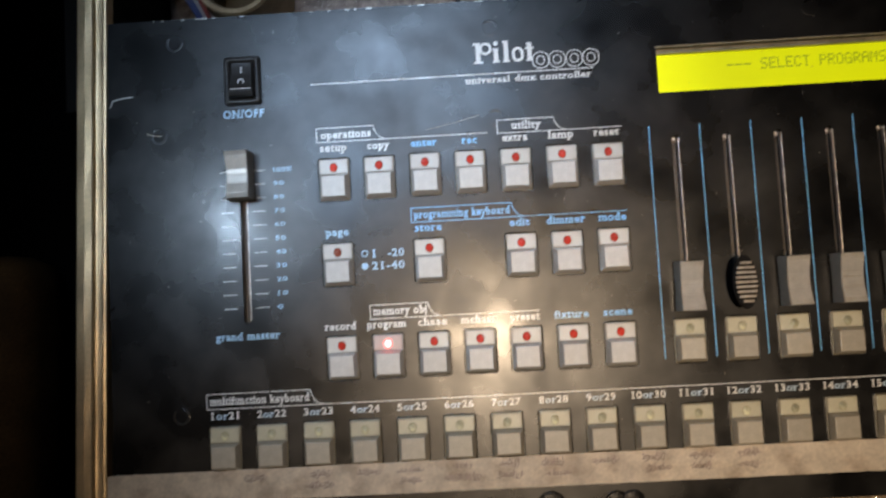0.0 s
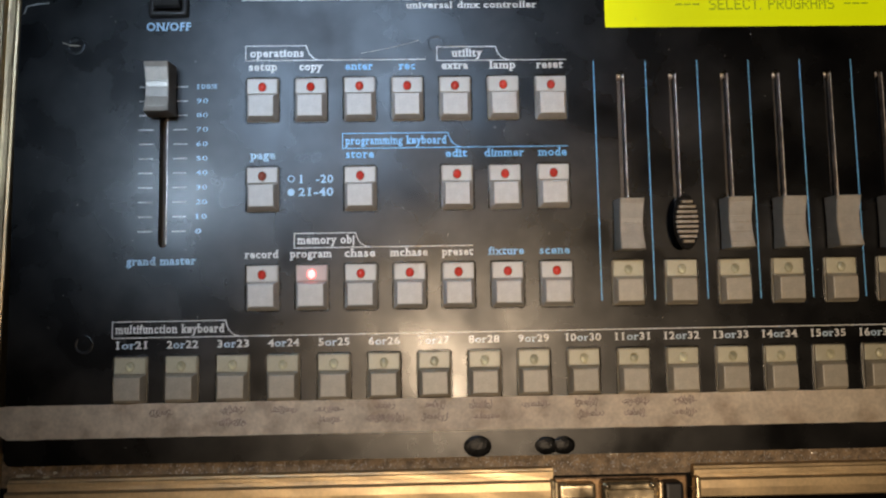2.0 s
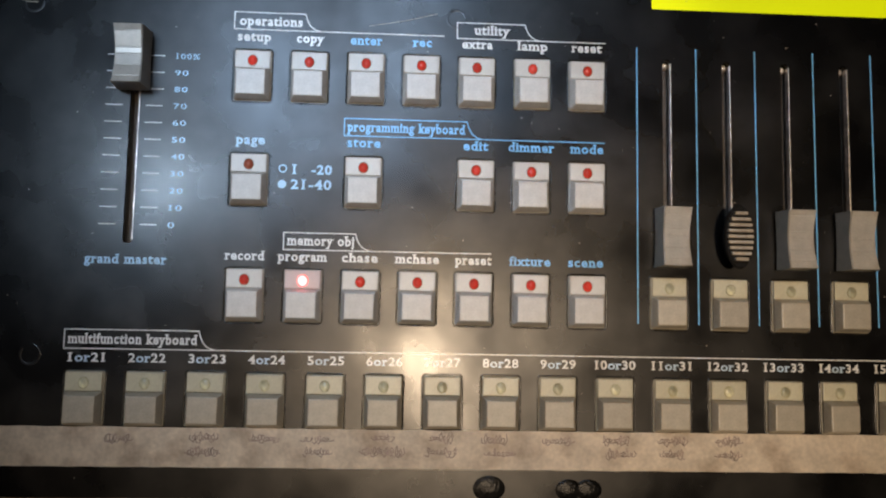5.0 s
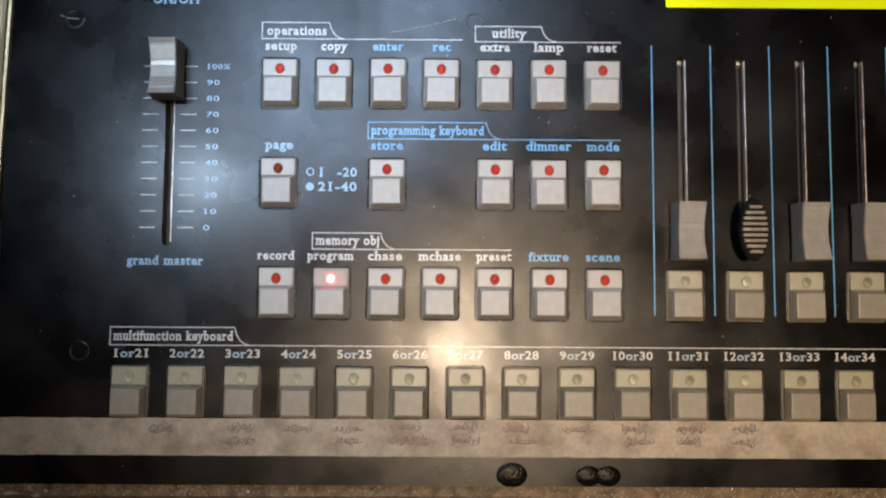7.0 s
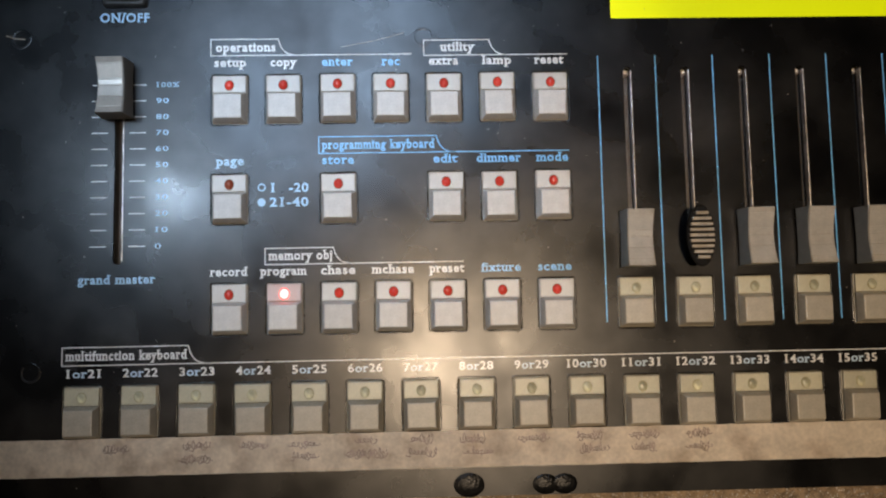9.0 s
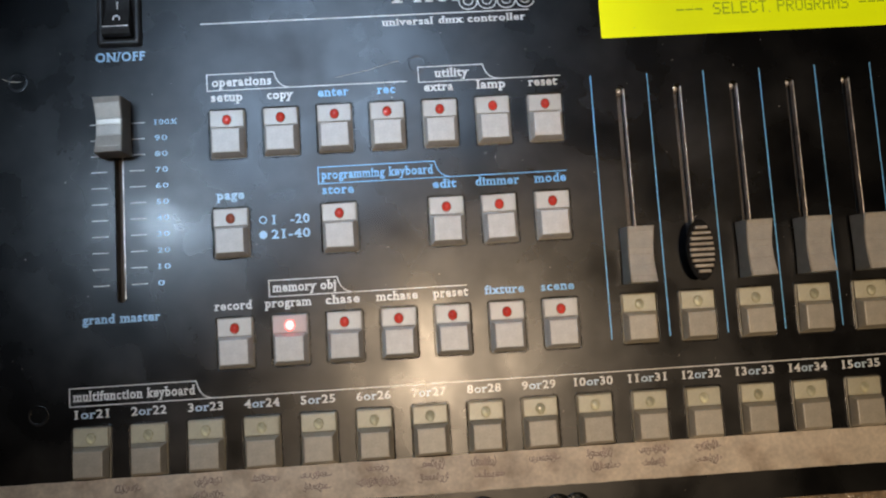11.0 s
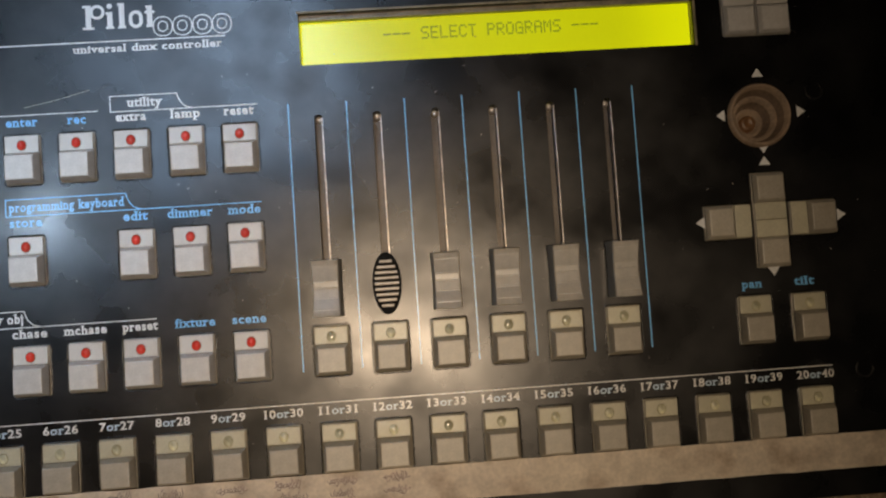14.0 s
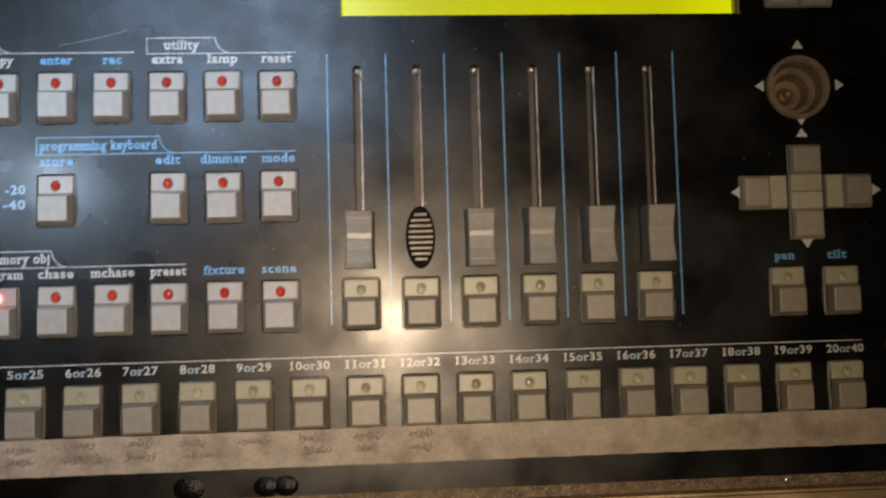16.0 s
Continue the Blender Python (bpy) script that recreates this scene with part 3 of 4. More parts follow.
for x in FADER:
    loops.append(round_rect(x - 1.6, x + 1.6, 46, 118.6, 1.55))
loops.append(round_rect(213.9, 364.5, 137.4, 157.0, 0.6))
put("front_plate", sheet("front_plate", loops, -2.0, 0.0, M_PANEL), desk, label="worn black painted front plate with smudges")
part("chassis", boxed(LEFT + 6, RIGHT - 6, BOTTOM + 5, TOP - 12, -90, -13, bevel=1), M_HOLE, desk)
part("plate_fold", boxed(LEFT + 0.5, RIGHT - 0.5, BOTTOM + 0.2, BOTTOM + 2.0, -14, -2.1), M_PANEL, desk)
part("plate_fold", boxed(LEFT + 0.5, RIGHT - 0.5, TOP - 2.0, TOP - 0.2, -14, -2.1), M_PANEL, desk)

# buttons
ME_SKIRT = mesh_of(boxed(-6.5, 6.5, -9.1, 9.1, -5.0, -0.1, bevel=0.4), "button", M_SKIRT)
ME_KEY = mesh_of(boxed(-6.3, 6.3, -8.9, 2.5, 0.6, 4.1, taper=1.3, bevel=0.4), "keycap", M_KEY)
ME_WINDOW = mesh_of(boxed(-6.1, 6.1, 2.55, 8.8, -0.1, 1.0, bevel=0.25), "led_window", M_WINDOW)
ME_WINDOW_OLD = mesh_of(boxed(-6.1, 6.1, 2.55, 8.8, -0.1, 1.0, bevel=0.25), "led_window", M_WINDOW_OLD)
ME_SKIRT_OLD, ME_KEY_OLD = ME_SKIRT.copy(), ME_KEY.copy()
ME_SKIRT_OLD.materials[0], ME_KEY_OLD.materials[0] = M_SKIRT_OLD, M_KEY_OLD
ME_WINDOW_LIT = ME_WINDOW.copy()
ME_WINDOW_LIT.materials[0] = M_WINDOW_LIT
LENS = {}
for kind, mat in (("red", M_RED), ("dull", M_RED_DULL), ("lit", M_RED_LIT), ("green", M_GREEN)):
    LENS[kind] = mesh_of(turned([(1.5, 0.9), (1.42, 1.15), (1.1, 1.35), (0.6, 1.47), (0, 1.5)] if kind == "green" else [(1.5, 0.9), (1.45, 1.3), (1.15, 1.75), (0.65, 2.0), (0, 2.1)], sides=20, cy=5.2, sx=1.08, sy=1.2), "led", mat, True)
RING = {}
for kind, mat in (("red", M_RING_RED), ("lit", M_RING_LIT), ("green", M_RING)):
    RING[kind] = mesh_of(turned([(1.8, 0.95), (1.77, 1.12), (1.65, 1.2), (1.45, 1.12)], sides=20, cy=5.2, sy=1.15), "lens_ring", mat, True)
LENS_LABEL = {"red": "unlit red lens with a faint added glow", "dull": "dull brownish red lens", "lit": "glowing red lens", "green": "clear greenish lens"}


bm = bmesh.new()
rows = []
for out, z in ((0.50, 0.01), (0.34, 0.10), (0.14, 0.09), (-0.04, -0.25), (-0.05, -1.2)):
    rows.append([bm.verts.new((x * MM, y * MM, z * MM)) for x, y in round_rect(-6.7 - out, 6.7 + out, -9.3 - out, 9.3 + out, 1.0 + out)])
for p, q in zip(rows, rows[1:]):
    for n in range(len(p)):
        m = (n + 1) % len(p)
        bm.faces.new((p[n], p[m], q[m], q[n]))
ME_RIM = mesh_of(bm, "hole_rim", M_RIM, True)


ME_CAP_LOW = mesh_of(boxed(-6.3, 6.3, -8.9, 2.5, 0.6, 2.5, taper=1.25, bevel=0.4), "keycap", M_KEY_OLD)
ME_CAP_BARE = ME_CAP_LOW.copy()
ME_CAP_BARE.materials[0] = M_KEY


def button(x, y, turn, kind):
    old = kind in ("green", "plain")
    ob = put("button", ME_SKIRT_OLD if old else ME_SKIRT, desk, (x, y, 0), turn, "yellowed grey push button" if old else "light grey push button")
    put("keycap", {"plain": ME_CAP_LOW, "bare": ME_CAP_BARE, "green": ME_KEY_OLD}.get(kind, ME_KEY), ob)
    if kind not in ("plain", "bare"):
        put("hole_rim", ME_RIM, ob)
    put("led_window", ME_WINDOW_LIT if kind == "lit" else ME_WINDOW_OLD if old else ME_WINDOW, ob, label="yellowed plastic window" if kind == "green" else "")
    if kind in LENS:
        put("led", LENS[kind], ob, label=LENS_LABEL[kind])
        put("lens_ring", RING[kind if kind in RING else "red"], ob)
    return ob


rng = random.Random(4)
for x, y, turn, kind in buttons:
    button(x + rng.uniform(-0.15, 0.15), y + rng.uniform(-0.15, 0.15), turn + rng.uniform(-0.5, 0.5), kind)
for x in (382.3, 395.7):
    button(x, 148.8, 0, "bare")
for dx, dy, turn in ((0, 9.0, 180), (0, -9.0, 0), (-16.6, 0, -90), (16.6, 0, 90)):
    button(PAD_X + dx, PAD_Y + dy, turn, "plain")

# fader tracks
def track(x, y0, y1, half):
    bm = bmesh.new()
    t = 0.5
    box(bm, x - half - t, x - half, y0, y1, -4.6, -2.1)
    box(bm, x + half, x + half + t, y0, y1, -4.6, -2.1)
    box(bm, x - half - t, x + half + t, y0, y1, -5.2, -4.6)
    part("fader_track", bm, M_SLOT, desk)
    # Only the right wall catches light; a pale strip paints that in.
    part("slot_rim", boxed(x + half - 0.46, x + half - 0.02, y0 + 1.6, y1 - 1.6, -2.4, 0.03, bevel=0.12, segments=2), M_HIGHLIGHT, desk, "pale strip painting the lit edge of the slot")
    # A pale dome puts a glint at the track's upper end.
    part("track_end", turned([(1.35, -4.6), (1.3, -3.0), (0.8, -2.2), (0, -2.0)], sides=16), M_HIGHLIGHT, desk, smooth=True, at=(x, y1 - 1.9, 0))


track(MASTER_X, 47.3, 120.3, 1.7)
for x in FADER:
    track(x, 45.7, 118.9, 1.6)


def fader_cap_mesh(name, mat):
    """A saddle-shaped cap: high at both ends, ridged across the hollow."""
    bm = bmesh.new()
    nodes = (-10.0, -7.6, -3.5, 0.3, 2.5, 7.8, 10.0)
    ys = []
    for k, y in enumerate(nodes):
        z = 8.8 + 2.1 * (abs(y) / 10.0) ** 2
        if k in (0, len(nodes) - 1):
            ys.append((y, z))
        else:
            ys += [(y - 0.28, z), (y - 0.12, z + 0.13), (y + 0.12, z + 0.13), (y + 0.28, z)]
    ys = [(-10.25, 9.9)] + ys + [(10.25, 9.9)]
    rows = []
    for y, z in ys:
        half = 4.65 + 0.25 * (abs(y) / 10.1) ** 2
        rows.append([bm.verts.new((x * MM, yy * MM, zz * MM)) for x, yy, zz in ((-half - 0.6, y * 1.01, 1.6), (-half, y, z - 0.5), (-half + 0.4, y, z), (half - 0.4, y, z), (half, y, z - 0.5), (half + 0.6, y * 1.01, 1.6))])
    for p, q in zip(rows, rows[1:]):
        for n in range(6):
            m = (n + 1) % 6
            bm.faces.new((p[n], q[n], q[m], p[m]))
    bm.faces.new(rows[0])
    bm.faces.new(rows[-1][::-1])
    box(bm, -0.9, 0.9, -3, 3, -4.5, 1.6)
    return mesh_of(bm, name, mat)


ME_CAP = fader_cap_mesh("fader_cap", M_KNOB)
put("fader_cap", fader_cap_mesh("fader_cap", M_KNOB_MASTER), desk, (MASTER_X, MASTER_Y, 0), 0.5, "silvery ridged cap of the master fader")
for n, x in enumerate(FADER):
    if n != 1:
        put("fader_cap", ME_CAP, desk, (x, 53.4, 0), (-0.6, 0, 0.3, -0.4, 0.5, -0.3)[n], "grey ridged fader cap")
oval = part("oval_fader_knob", turned([(0, 1.4), (3.0, 1.4), (3.4, 2.5), (5.1, 7.8), (5.2, 8.6), (4.9, 9.1), (4.4, 9.2), (0, 9.2)], sides=40, sy=2.15), M_HOLE, desk, "black oval knob with worn ribs", at=(FADER[1], 53.8, 0))
part("stem", boxed(-0.9, 0.9, -3, 3, -4.5, 1.5), M_DARK, oval)
for k in range(9):
    y = -7.9 + 15.8 * k / 8
    half = 4.45 * math.sqrt(max(0.05, 1 - (y / 9.2) ** 2))
    part("rib", boxed(-half, half, y - 0.58, y + 0.58, 9.2, 10.4 + 0.012 * y * y, bevel=0.34), M_RIB, oval)

# joystick well: a sunken rubber boot with rings and a broken stub
def leaning(bm):
    for v in bm.verts:
        deep = max(0.0, 0.0012 - v.co.z)
        v.co.x -= 0.40 * deep
        v.co.y -= 0.36 * deep
    return bm


boot = part("joystick_boot", leaning(turned([(12.35, -2.2), (12.3, 0.5), (11.6, 1.4), (10.8, 1.2), (10.2, -0.6), (9.0, -2.4), (8.5, -1.6), (7.6, -1.7), (6.9, -3.6), (5.6, -5.2), (5.1, -4.4), (4.2, -4.6), (3.5, -6.4), (0, -7.2)], sides=48)), M_BOOT, desk, "dusty brown ringed rubber joystick boot", True, at=(JOY_X, JOY_Y, 0))
# Shade in the boot's folds, put in as darker brown rings.
for r, z in ((9.9, -0.9), (6.6, -3.8)):
    part("groove", leaning(turned([(r + 0.5, z + 0.75), (r - 0.1, z - 0.2), (r - 1.0, z - 1.15)], sides=48)), M_BOOT_SHADE, boot, smooth=True)
part("stub", leaning(turned([(3.2, -6.6), (3.1, -5.2), (2.3, -4.4), (1.2, -4.9), (0, -5.2)], sides=24)), M_STUB, boot, "reddish brown broken stub", True)

# power switch
SX, SY = 33.0, 153.7
bm = bmesh.new()
rows = []
for inset, z, rad in ((0.0, -1.0, 1.6), (0.0, 1.0, 1.6), (0.5, 1.8, 1.4), (1.5, 2.1, 1.1), (2.3, 1.9, 0.9), (2.5, 0.4, 0.8)):
    rows.append([bm.verts.new((x * MM, y * MM, z * MM)) for x, y in round_rect(-8.1 + inset, 8.1 - inset, -10.8 + inset, 10.8 - inset, rad)])
for p, q in zip(rows, rows[1:]):
    for n in range(len(p)):
        bm.faces.new((p[n], p[(n + 1) % len(p)], q[(n + 1) % len(p)], q[n]))
switch = part("power_switch", bm, M_SWITCH, desk, "black rocker switch", True, at=(SX, SY, 0))
part("well", boxed(-5.7, 5.7, -8.4, 8.4, 0.2, 0.5), M_HOLE, switch)
# the rocker: pressed at its upper end, its lower end standing proud and bulging
bm = bmesh.new()
prof = [(-7.6, 0.5, 5.3), (-7.9, 3.2, 5.3), (-7.2, 4.6, 5.2), (-5.8, 5.2, 5.1), (-4.4, 5.0, 4.7), (-1.5, 3.6, 4.5), (2.5, 2.5, 4.4), (6.0, 2.0, 4.3), (7.8, 1.9, 4.3), (8.0, 0.5, 4.3)]
ends = [[bm.verts.new((side * w * MM, y * MM, z * MM)) for y, z, w in prof] for side in (-1, 1)]
for n in range(len(prof)):
    m = (n + 1) % len(prof)
    bm.faces.new((ends[0][n], ends[1][n], ends[1][m], ends[0][m]))
bm.faces.new(ends[0][::-1])
bm.faces.new(ends[1])
part("rocker", bm, M_SWITCH, switch)
part("on_mark", boxed(-0.22, 0.22, 2.8, 5.8, 1.7, 2.56), M_WHITE, switch)
part("off_mark", turned([(0.95, 3.2), (0.95, 3.75), (1.35, 3.75), (1.35, 3.2)], sides=24, cy=-1.2), M_WHITE, switch)
# Pale bar for the highlight on the rocker's lower edge.
part("ridge_line", boxed(-4.6, 4.6, -4.75, -4.4, 4.6, 5.12, bevel=0.1), M_HIGHLIGHT, switch, "pale bar painting the highlight across the rocker")

# display
lcd = part("display", boxed(213.4, 365.0, 136.6, 158.0, -6.5, -4.2), M_LCD, desk, "lit yellow-green character display")
for x0, x1, y0, y1 in ((213.0, 213.9, 136.8, 158.0), (364.5, 365.3, 136.8, 158.0), (213.9, 364.5, 155.0, 158.0), (213.9, 364.5, 136.6, 137.4)):
    part("bezel", boxed(x0, x1, y0, y1, -4.2, -2.05), M_BEZEL, lcd, "dusty brown bezel")
for x0, x1, y0, y1 in ((364.6, 365.5, 137.0, 157.9), (213.4, 365.5, 157.05, 157.9)):
    part("bezel_rim", boxed(x0, x1, y0, y1, 0.02, 0.4, bevel=0.12), M_BEZEL, lcd)

# a 5 x 7 dot font for the display
DOTS = {"S": "01111 10000 10000 01110 00001 00001 11110", "E": "11111 10000 10000 11110 10000 10000 11111", "L": "10000 10000 10000 10000 10000 10000 11111",
        "C": "01110 10001 10000 10000 10000 10001 01110", "T": "11111 00100 00100 00100 00100 00100 00100", "P": "11110 10001 10001 11110 10000 10000 10000",
        "R": "11110 10001 10001 11110 10100 10010 10001", "O": "01110 10001 10001 10001 10001 10001 01110", "G": "01110 10001 10000 10111 10001 10001 01111",
        "A": "01110 10001 10001 11111 10001 10001 10001", "M": "10001 11011 10101 10101 10001 10001 10001", "-": "00000 00000 00000 11111 00000 00000 00000"}
line = "--- SELECT PROGRAMS ---"
step = (328.6 - 245.4 + 0.7) / len(line)
for n, ch in enumerate(line):
    if ch in DOTS:
        bm = bmesh.new()
        for j, row in enumerate(DOTS[ch].split()):
            for i, dot in enumerate(row):
                if dot == "1":
                    x, y = 245.4 + n * step + i * step * 0.165, 151.3 - j * 0.70
                    box(bm, x, x + step * 0.155, y - 0.64, y, -4.2, -4.15)
        part("display_character", bm, M_LCD_TEXT, lcd)

# screw dimples and bolts
for x, y in ((3.0, 172.5), (-5.0, 131.4), (1.3, 9.4), (142.2, 170.7), (142.8, 131.0), (281.5, 171.0), (419.6, 9.7), (409.6, 117.0), (416, 170)):
    part("hole_plug", turned([(3.7, 0.01), (3.5, 0.05), (3.2, 0.06), (2.9, 0.02), (2.7, -0.02)], sides=28), M_PANEL, desk, smooth=True, at=(x, y, 0))
for x, y, big in ((156.6, -33.4, 1.2), (184.0, -33.7, 1.0), (190.8, -33.7, 1.0)):
    rings = [(4.6 * big, 0), (4.2 * big, 0.14), (3.0 * big, 0.36), (1.5 * big, 0.55), (0, 0.62)]
    part("bolt", turned(rings, sides=28, sy=0.78), M_BOLT, desk, "black domed bolt", True, at=(x, y, 0))

# worn paint along the upper edge and a scratch
rng = random.Random(8)
for x in [-6, -2, 7, 14, 21, 33, 108, 113, 137, 139, 150, 205, 226, 262, 345] + [rng.uniform(-25, 440) for _ in range(16)]:
    w = rng.uniform(0.5, 1.6)
    part("paint_chip", boxed(x - w, x + w, TOP - 0.7, TOP + 0.12, -0.7, 0.06, bevel=0.2, segments=1), M_EDGE, desk)
stroke([(-26.4, 145.0), (-25.2, 148.3), (-20.8, 149.3), (-16.2, 149.6)], 0.5, M_EDGE, desk, "scratch")
stroke([(-10.3, 132.8), (-7.5, 131.6), (-3.5, 131.4)], 0.3, M_TAPE, desk, "scratch")
stroke([(112, 127.2), (124, 129.4), (136, 132.5)], 0.14, M_TAPE, desk, "scratch")


# ---- print on the plate ----
def tab(x0, x_tab, x_end, y0, y1, mat):
    """A heading's outline: a tab with a slanting shoulder that runs out into a rule."""
    tall = y1 - y0
    curve = [(x_tab + 0.6, y1 - 0.33 * tall), (x_tab + 1.3, y1 - 0.57 * tall), (x_tab + 2.4, y1 - 0.78 * tall), (x_tab + 3.8, y0 + 0.08 * tall), (x_tab + 6.0, y0)]
    stroke([(x_end, y0), (x0, y0), (x0, y1), (x_tab, y1)] + curve, 0.38, mat, desk, "heading_outline")


tab(64.4, 89.2, 138.6, 124.4, 130.6, M_WHITE)
tab(143.2, 167.6, 196.9, 123.8, 129.6, M_WHITE)
tab(104.0, 147.2, 196.4, 87.2, 93.4, M_BLUE)
tab(84.3, 109.0, 156.4, 46.6, 52.5, M_WHITE)
tab(12.4, 57.0, 407.0, 11.7, 18.1, M_WHITE)
for word, x0, x1, y, mat in (("operations", 66.2, 88.2, 126.0, M_WHITE), ("utility", 149.2, 162.3, 125.5, M_WHITE), ("programming keyboard", 105.0, 146.6, 88.9, M_BLUE),
                             ("memory obj", 85.4, 108.8, 48.3, M_WHITE), ("multifunction keyboard", 13.5, 56.6, 13.5, M_WHITE)):
    lettering(word, x0, x1, y, 3.3, mat, desk)
for k, (word, half, mat) in enumerate((("setup", 5.8, M_WHITE), ("copy", 4.9, M_WHITE), ("enter", 5.7, M_BLUE), ("rec", 3.4, M_BLUE), ("extra", 5.5, M_WHITE), ("lamp", 5.5, M_WHITE), ("reset", 5.6, M_WHITE))):
    lettering(word, COLUMN[k] - half, COLUMN[k] + half, 120.3, 3.2, mat, desk)
for k, word, half, mat in ((0, "page", 5.1, M_PALE), (2, "store", 5.8, M_BLUE), (4, "edit", 4.5, M_BLUE), (5, "dimmer", 8.2, M_BLUE), (6, "mode", 6.0, M_BLUE)):
    lettering(word, COLUMN[k] - half, COLUMN[k] + half, 83.3, 3.2, mat, desk)
for k, (word, half, mat) in enumerate((("record", 6.8, M_WHITE), ("program", 8.5, M_WHITE), ("chase", 6.2, M_WHITE), ("mchase", 7.7, M_WHITE), ("preset", 6.5, M_WHITE), ("fixture", 7.3, M_BLUE), ("scene", 6.2, M_BLUE))):
    lettering(word, COLUMN[k] - half - 0.3, COLUMN[k] + half - 0.3, 42.8, 3.1, mat, desk)
def key_number(k):
    """The two numbers over a key, joined by a pale "or"."""
    first = str(k)
    cu = bpy.data.curves.new("lettering", "FONT")
    cu.body, cu.size, cu.offset, cu.resolution_u = first + "or" + str(k + 20), 1.0, 0.022, 3
    cu.space_character = 1.08
    for m in (M_WHITE, M_OR):
        cu.materials.append(m)
    for n in (len(first), len(first) + 1):
        cu.body_format[n].material_index = 1
    me = meshed(cu, "lettering", None)
    serifs(me)
    wide = 12.4 if k < 10 else 14.4
    fit_to(me, 20.0 * k + 0.1 - wide / 2, 20.0 * k + 0.1 + wide / 2, 7.4, 2.9, PRINT_Z)
    new("lettering", me).parent = desk


for k in range(1, 21):
    key_number(k)
lettering("pan", 374.5, 382.6, 42.9, 3.0, M_BLUE, desk)
lettering("tilt", 395.0, 402.9, 42.9, 3.0, M_BLUE, desk)
lettering("esc", 378.4, 385.4, 162.0, 2.8, M_WHITE, desk)
lettering("ok", 392.8, 398.3, 162.0, 2.8, M_WHITE, desk)
lettering("ON/OFF", 23.7, 41.8, 137.6, 3.3, M_PALE, desk)
lettering("grand master", 17.3, 45.0, 40.7, 3.1, M_PALE, desk)
stroke([(83.1 + 1.25 * math.cos(2 * math.pi * n / 24), 74.9 + 1.25 * math.sin(2 * math.pi * n / 24)) for n in range(24)], 0.4, M_PALE, desk, "printed_ring", closed=True)
polygon([(83.0 + 1.5 * math.cos(2 * math.pi * n / 24), 69.4 + 1.5 * math.sin(2 * math.pi * n / 24)) for n in range(24)], M_PALE, desk, "printed_dot")
lettering("1", 86.4, 88.1, 73.2, 3.2, M_PALE, desk)
lettering("-20", 93.0, 100.1, 73.2, 3.2, M_PALE, desk)
lettering("21-40", 86.0, 100.1, 67.9, 3.2, M_PALE, desk)

# scale of the master fader
for k in range(11):
    y = 54.1 + 5.96 * k
    bar(21.4, y, 27.2, y, 0.30, M_WHITE, desk, "scale_tick")
    bar(35.2, y, 41.0, y, 0.30, M_WHITE, desk, "scale_tick")
    word = ("%d%%" % (10 * k)) if k == 10 else str(10 * k)
    lettering(word, 44.6, 44.6 + (8.4, 4.6, 2.3)[2 if k == 0 else (0 if k == 10 else 1)], y - 0.9, 1.9, M_PALE, desk, bold=0.01)

# fader dividers
for k in range(7):
    bar(208.3 + 21.72 * k, 23.3, 208.3 + 21.72 * k, 122.9, 0.50, M_BLUE, desk, "divider_line")

# product mark as plain shapes, with its rule and description
bar(62.6, 150.3, 186.6, 150.3, 0.5, M_WHITE, desk)
lettering("universal dmx controller", 130.5, 185.3, 146.4, 2.7, M_WHITE, desk)
for x, y1, foot in ((136.8, 164.2, 2.1), (144.6, 161.4, 1.5), (149.0, 164.6, 1.5), (159.2, 163.2, 1.4)):
    polygon([(x - foot, 155.0), (x + foot, 155.0), (x + foot, 155.9), (x + 1.0, 155.9), (x + 1.0, y1), (x - foot, y1), (x - foot, y1 - 0.9), (x - 1.0, y1 - 0.9), (x - 1.0, 155.9), (x - foot, 155.9)], M_WHITE, desk, "mark_shape")
stroke(round_rect(137.9, 142.2, 159.3, 163.7, 2.0), 1.1, M_WHITE, desk, "mark_shape", closed=True)
stroke(round_rect(152.2, 156.0, 155.5, 160.9, 1.8), 1.3, M_WHITE, desk, "mark_shape", closed=True)
polygon(round_rect(143.6, 145.6, 162.6, 164.6, 0.95), M_WHITE, desk, "mark_shape")
polygon([(157.4, 160.2), (161.0, 160.2), (161.0, 161.2), (157.4, 161.2)], M_WHITE, desk, "mark_shape", z=PRINT_Z + 0.01)
for x0 in (160.4, 167.6, 175.0, 182.2):
    stroke(round_rect(x0, x0 + 6.9, 151.4, 158.6, 3.0), 0.42, M_WHITE, desk, "mark_shape", closed=True)
    stroke(round_rect(x0 + 1.75, x0 + 5.15, 153.1, 156.9, 1.6), 0.42, M_WHITE, desk, "mark_shape", closed=True)

# arrows
for (x, y), turn in (((387.7, 124.9), 0), ((372.2, 109.1), 90), ((403.4, 109.2), -90), ((387.7, 95.7), 180), ((387.6, 90.8), 0), ((361.0, 68.6), 90), ((415.6, 68.6), -90), ((387.7, 48.7), 180)):
    q = Matrix.Rotation(radians(turn), 2)
    polygon([tuple(Vector((x, y)) + q @ Vector(p)) for p in ((-2.3, -1.5), (2.3, -1.5), (0, 1.9))], M_WHITE, desk, "arrow")
for x, s in ((381.6, 1), (395.7, -1)):
    polygon([(x - 3.2 * s, 166.6), (x - 0.6 * s, 168.8), (x - 0.6 * s, 167.7), (x + 2.9 * s, 167.7), (x + 2.9 * s, 165.5), (x - 0.6 * s, 165.5), (x - 0.6 * s, 164.4)], M_WHITE, desk, "arrow")

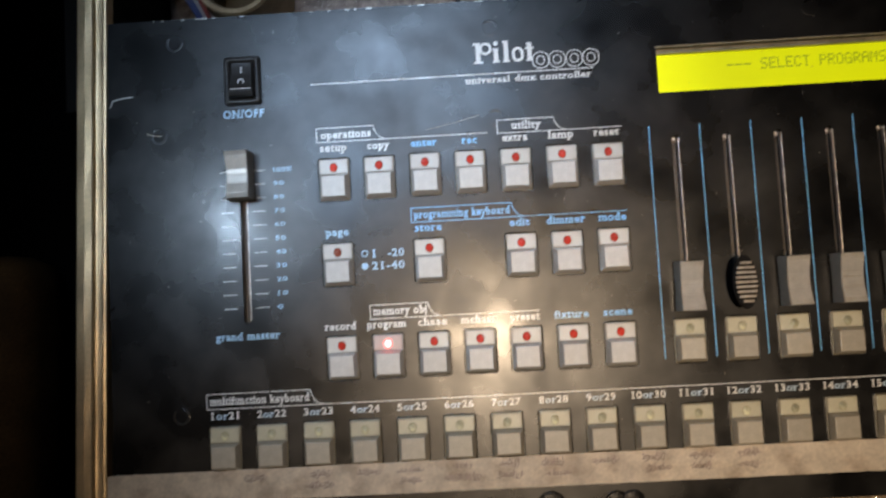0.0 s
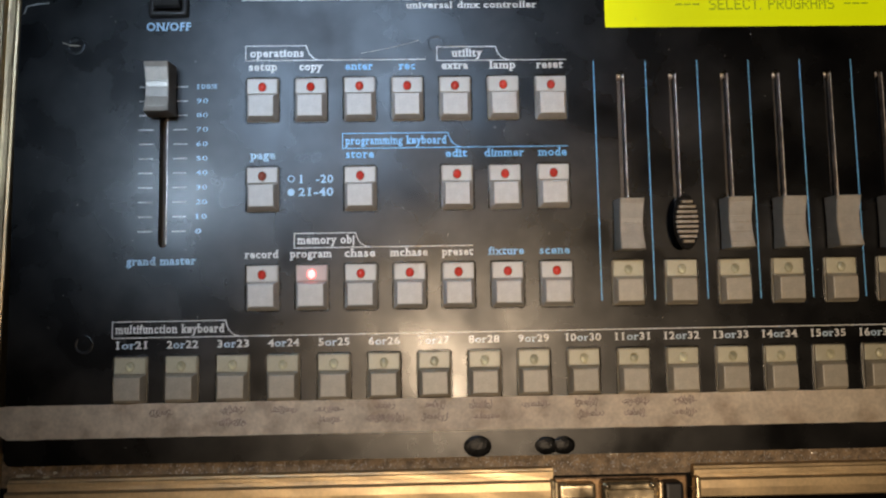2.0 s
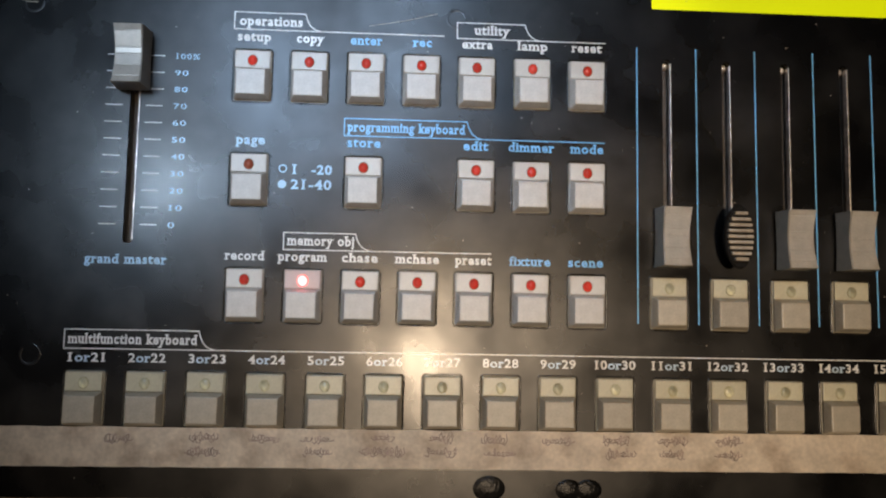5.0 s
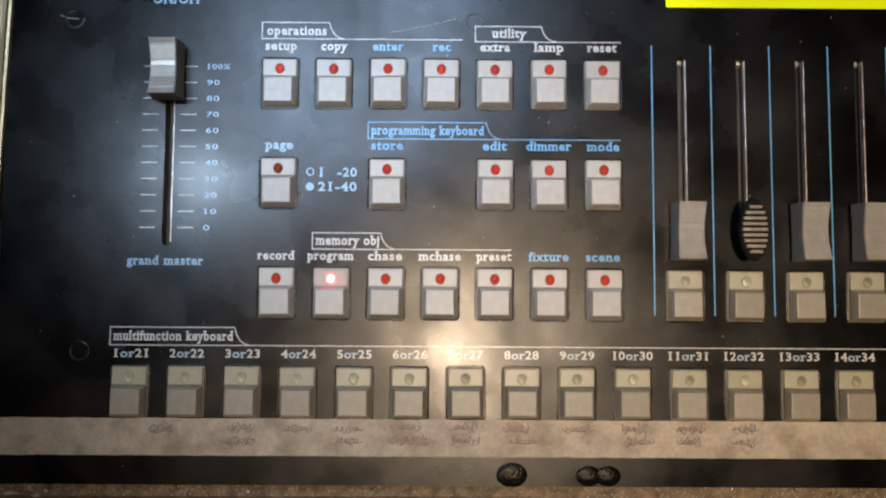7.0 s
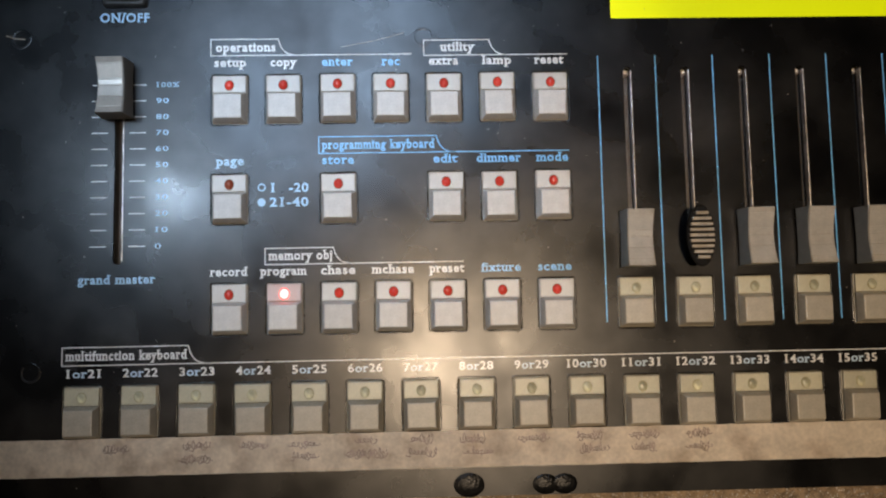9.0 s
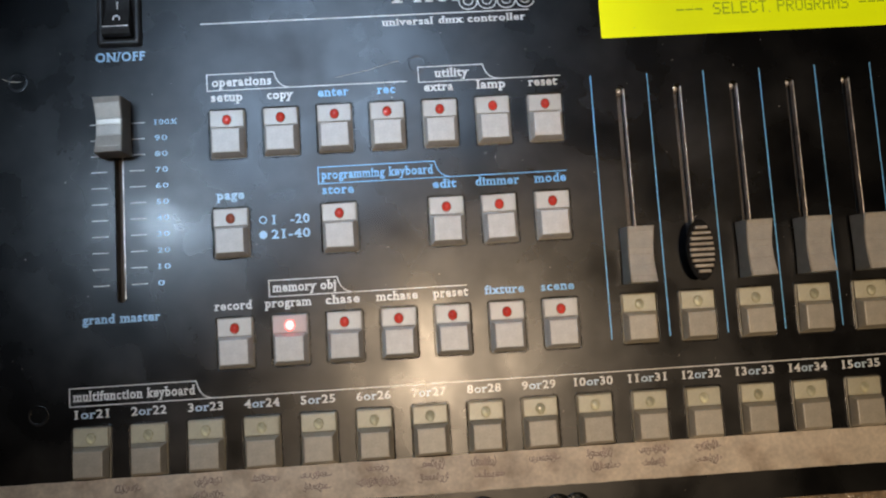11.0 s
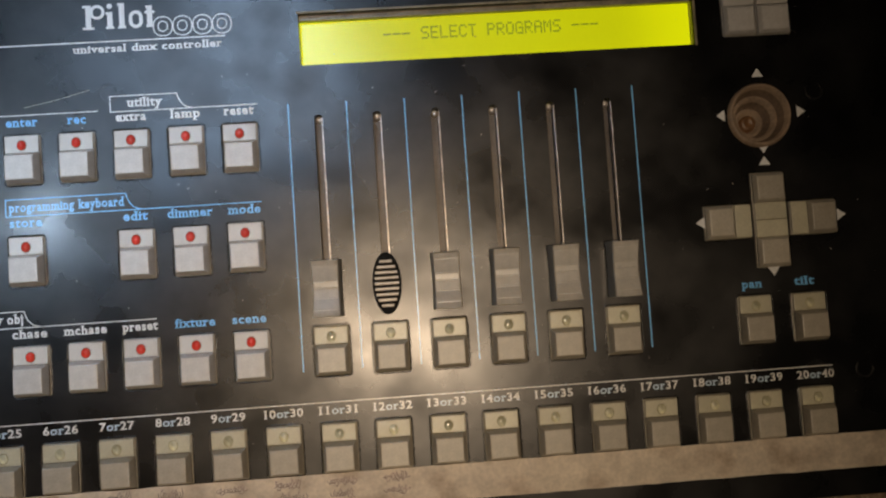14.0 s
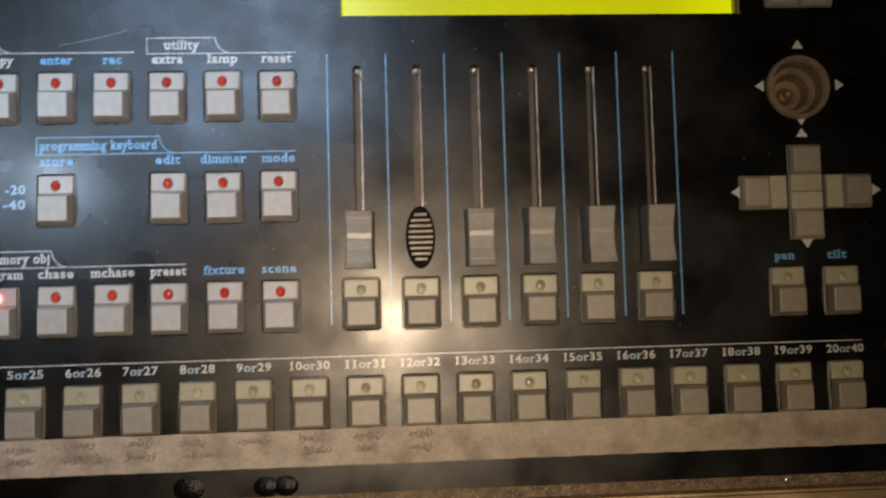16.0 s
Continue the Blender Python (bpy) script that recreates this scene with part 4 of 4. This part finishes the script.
# ---- masking tape with faded pen marks ----
tape = thing("masking_tape", "stained cream masking tape with faded pen words", "tape", (0, 0, 0))
bm = bmesh.new()
n, rng = 120, random.Random(3)
rows = []
for k in range(n + 1):
    x = -31.5 + (RIGHT - 2 + 31.5) * k / n
    lo, hi = -27.2 + rng.uniform(-0.12, 0.12), -14.1 + rng.uniform(-0.12, 0.12)
    if k == 0:
        lo, hi = -24.5, -14.6
    z = 0.25 + 0.12 * noise.noise((k * 0.3, 0, 0))
    rows.append([bm.verts.new((x * MM, y * MM, zz * MM)) for y, zz in ((lo, 0.03), (lo, z), ((lo + hi) / 2, z + 0.05), (hi, z), (hi, 0.03))])
for p, q in zip(rows, rows[1:]):
    for m in range(4):
        bm.faces.new((p[m], q[m], q[m + 1], p[m + 1]))
part("tape_strip", bm, M_TAPE, tape)
rng = random.Random(21)
words = [(2.6, -19.6, 8), (4.0, -19.2, 9), (4.0, -23.8, 11), (5.0, -19.4, 9), (5.9, -19.4, 10), (5.9, -23.6, 9), (7.0, -18.6, 7), (7.0, -23.2, 14), (8.0, -18.6, 8), (8.0, -23.2, 11),
         (8.9, -18.8, 8), (9.0, -23.6, 10), (10.0, -19.2, 10), (11.0, -18.8, 9), (11.1, -23.4, 10), (12.0, -18.8, 10), (12.0, -23.4, 8), (13.0, -18.6, 9), (13.0, -23.4, 9)]
for col, y, wide in words:
    x, y = 20.0 * (col - 1.0), y + 1.0
    points, turn, tall, px = [], rng.uniform(0, 3), 0.8, x - wide / 2
    while px < x + wide / 2:
        if rng.random() < 0.3:
            tall = rng.choice((0.5, 0.7, 0.8, 1.5, 1.9))
        turn += rng.uniform(0.6, 1.7)
        px += rng.uniform(0.05, 0.40)
        points.append((px + 0.8 * math.cos(turn), y + 0.8 + tall * math.sin(turn)))
    stroke(points, 0.27, M_INK, tape, "pen_note", z=0.46)

# dust specks on the plate
rng = random.Random(31)
verts, faces = [], []
for _ in range(170):
    x, y, r = rng.uniform(LEFT + 3, RIGHT - 3), rng.uniform(BOTTOM + 2, TOP - 3), rng.uniform(0.08, 0.28)
    o, turn = len(verts), rng.uniform(0, 6.28)
    verts += [((x + r * rng.uniform(0.6, 1.6) * math.cos(turn + 1.57 * k)) * MM, (y + r * math.sin(turn + 1.57 * k)) * MM, 0.045 * MM) for k in range(4)]
    faces.append((o, o + 1, o + 2, o + 3))
me = bpy.data.meshes.new("dust_specks")
me.from_pydata(verts, [], faces)
me.materials.append(M_FELT)
tagged(new("dust_specks", me), "small pale dust specks on the black plate", "dust", "", "stuff")
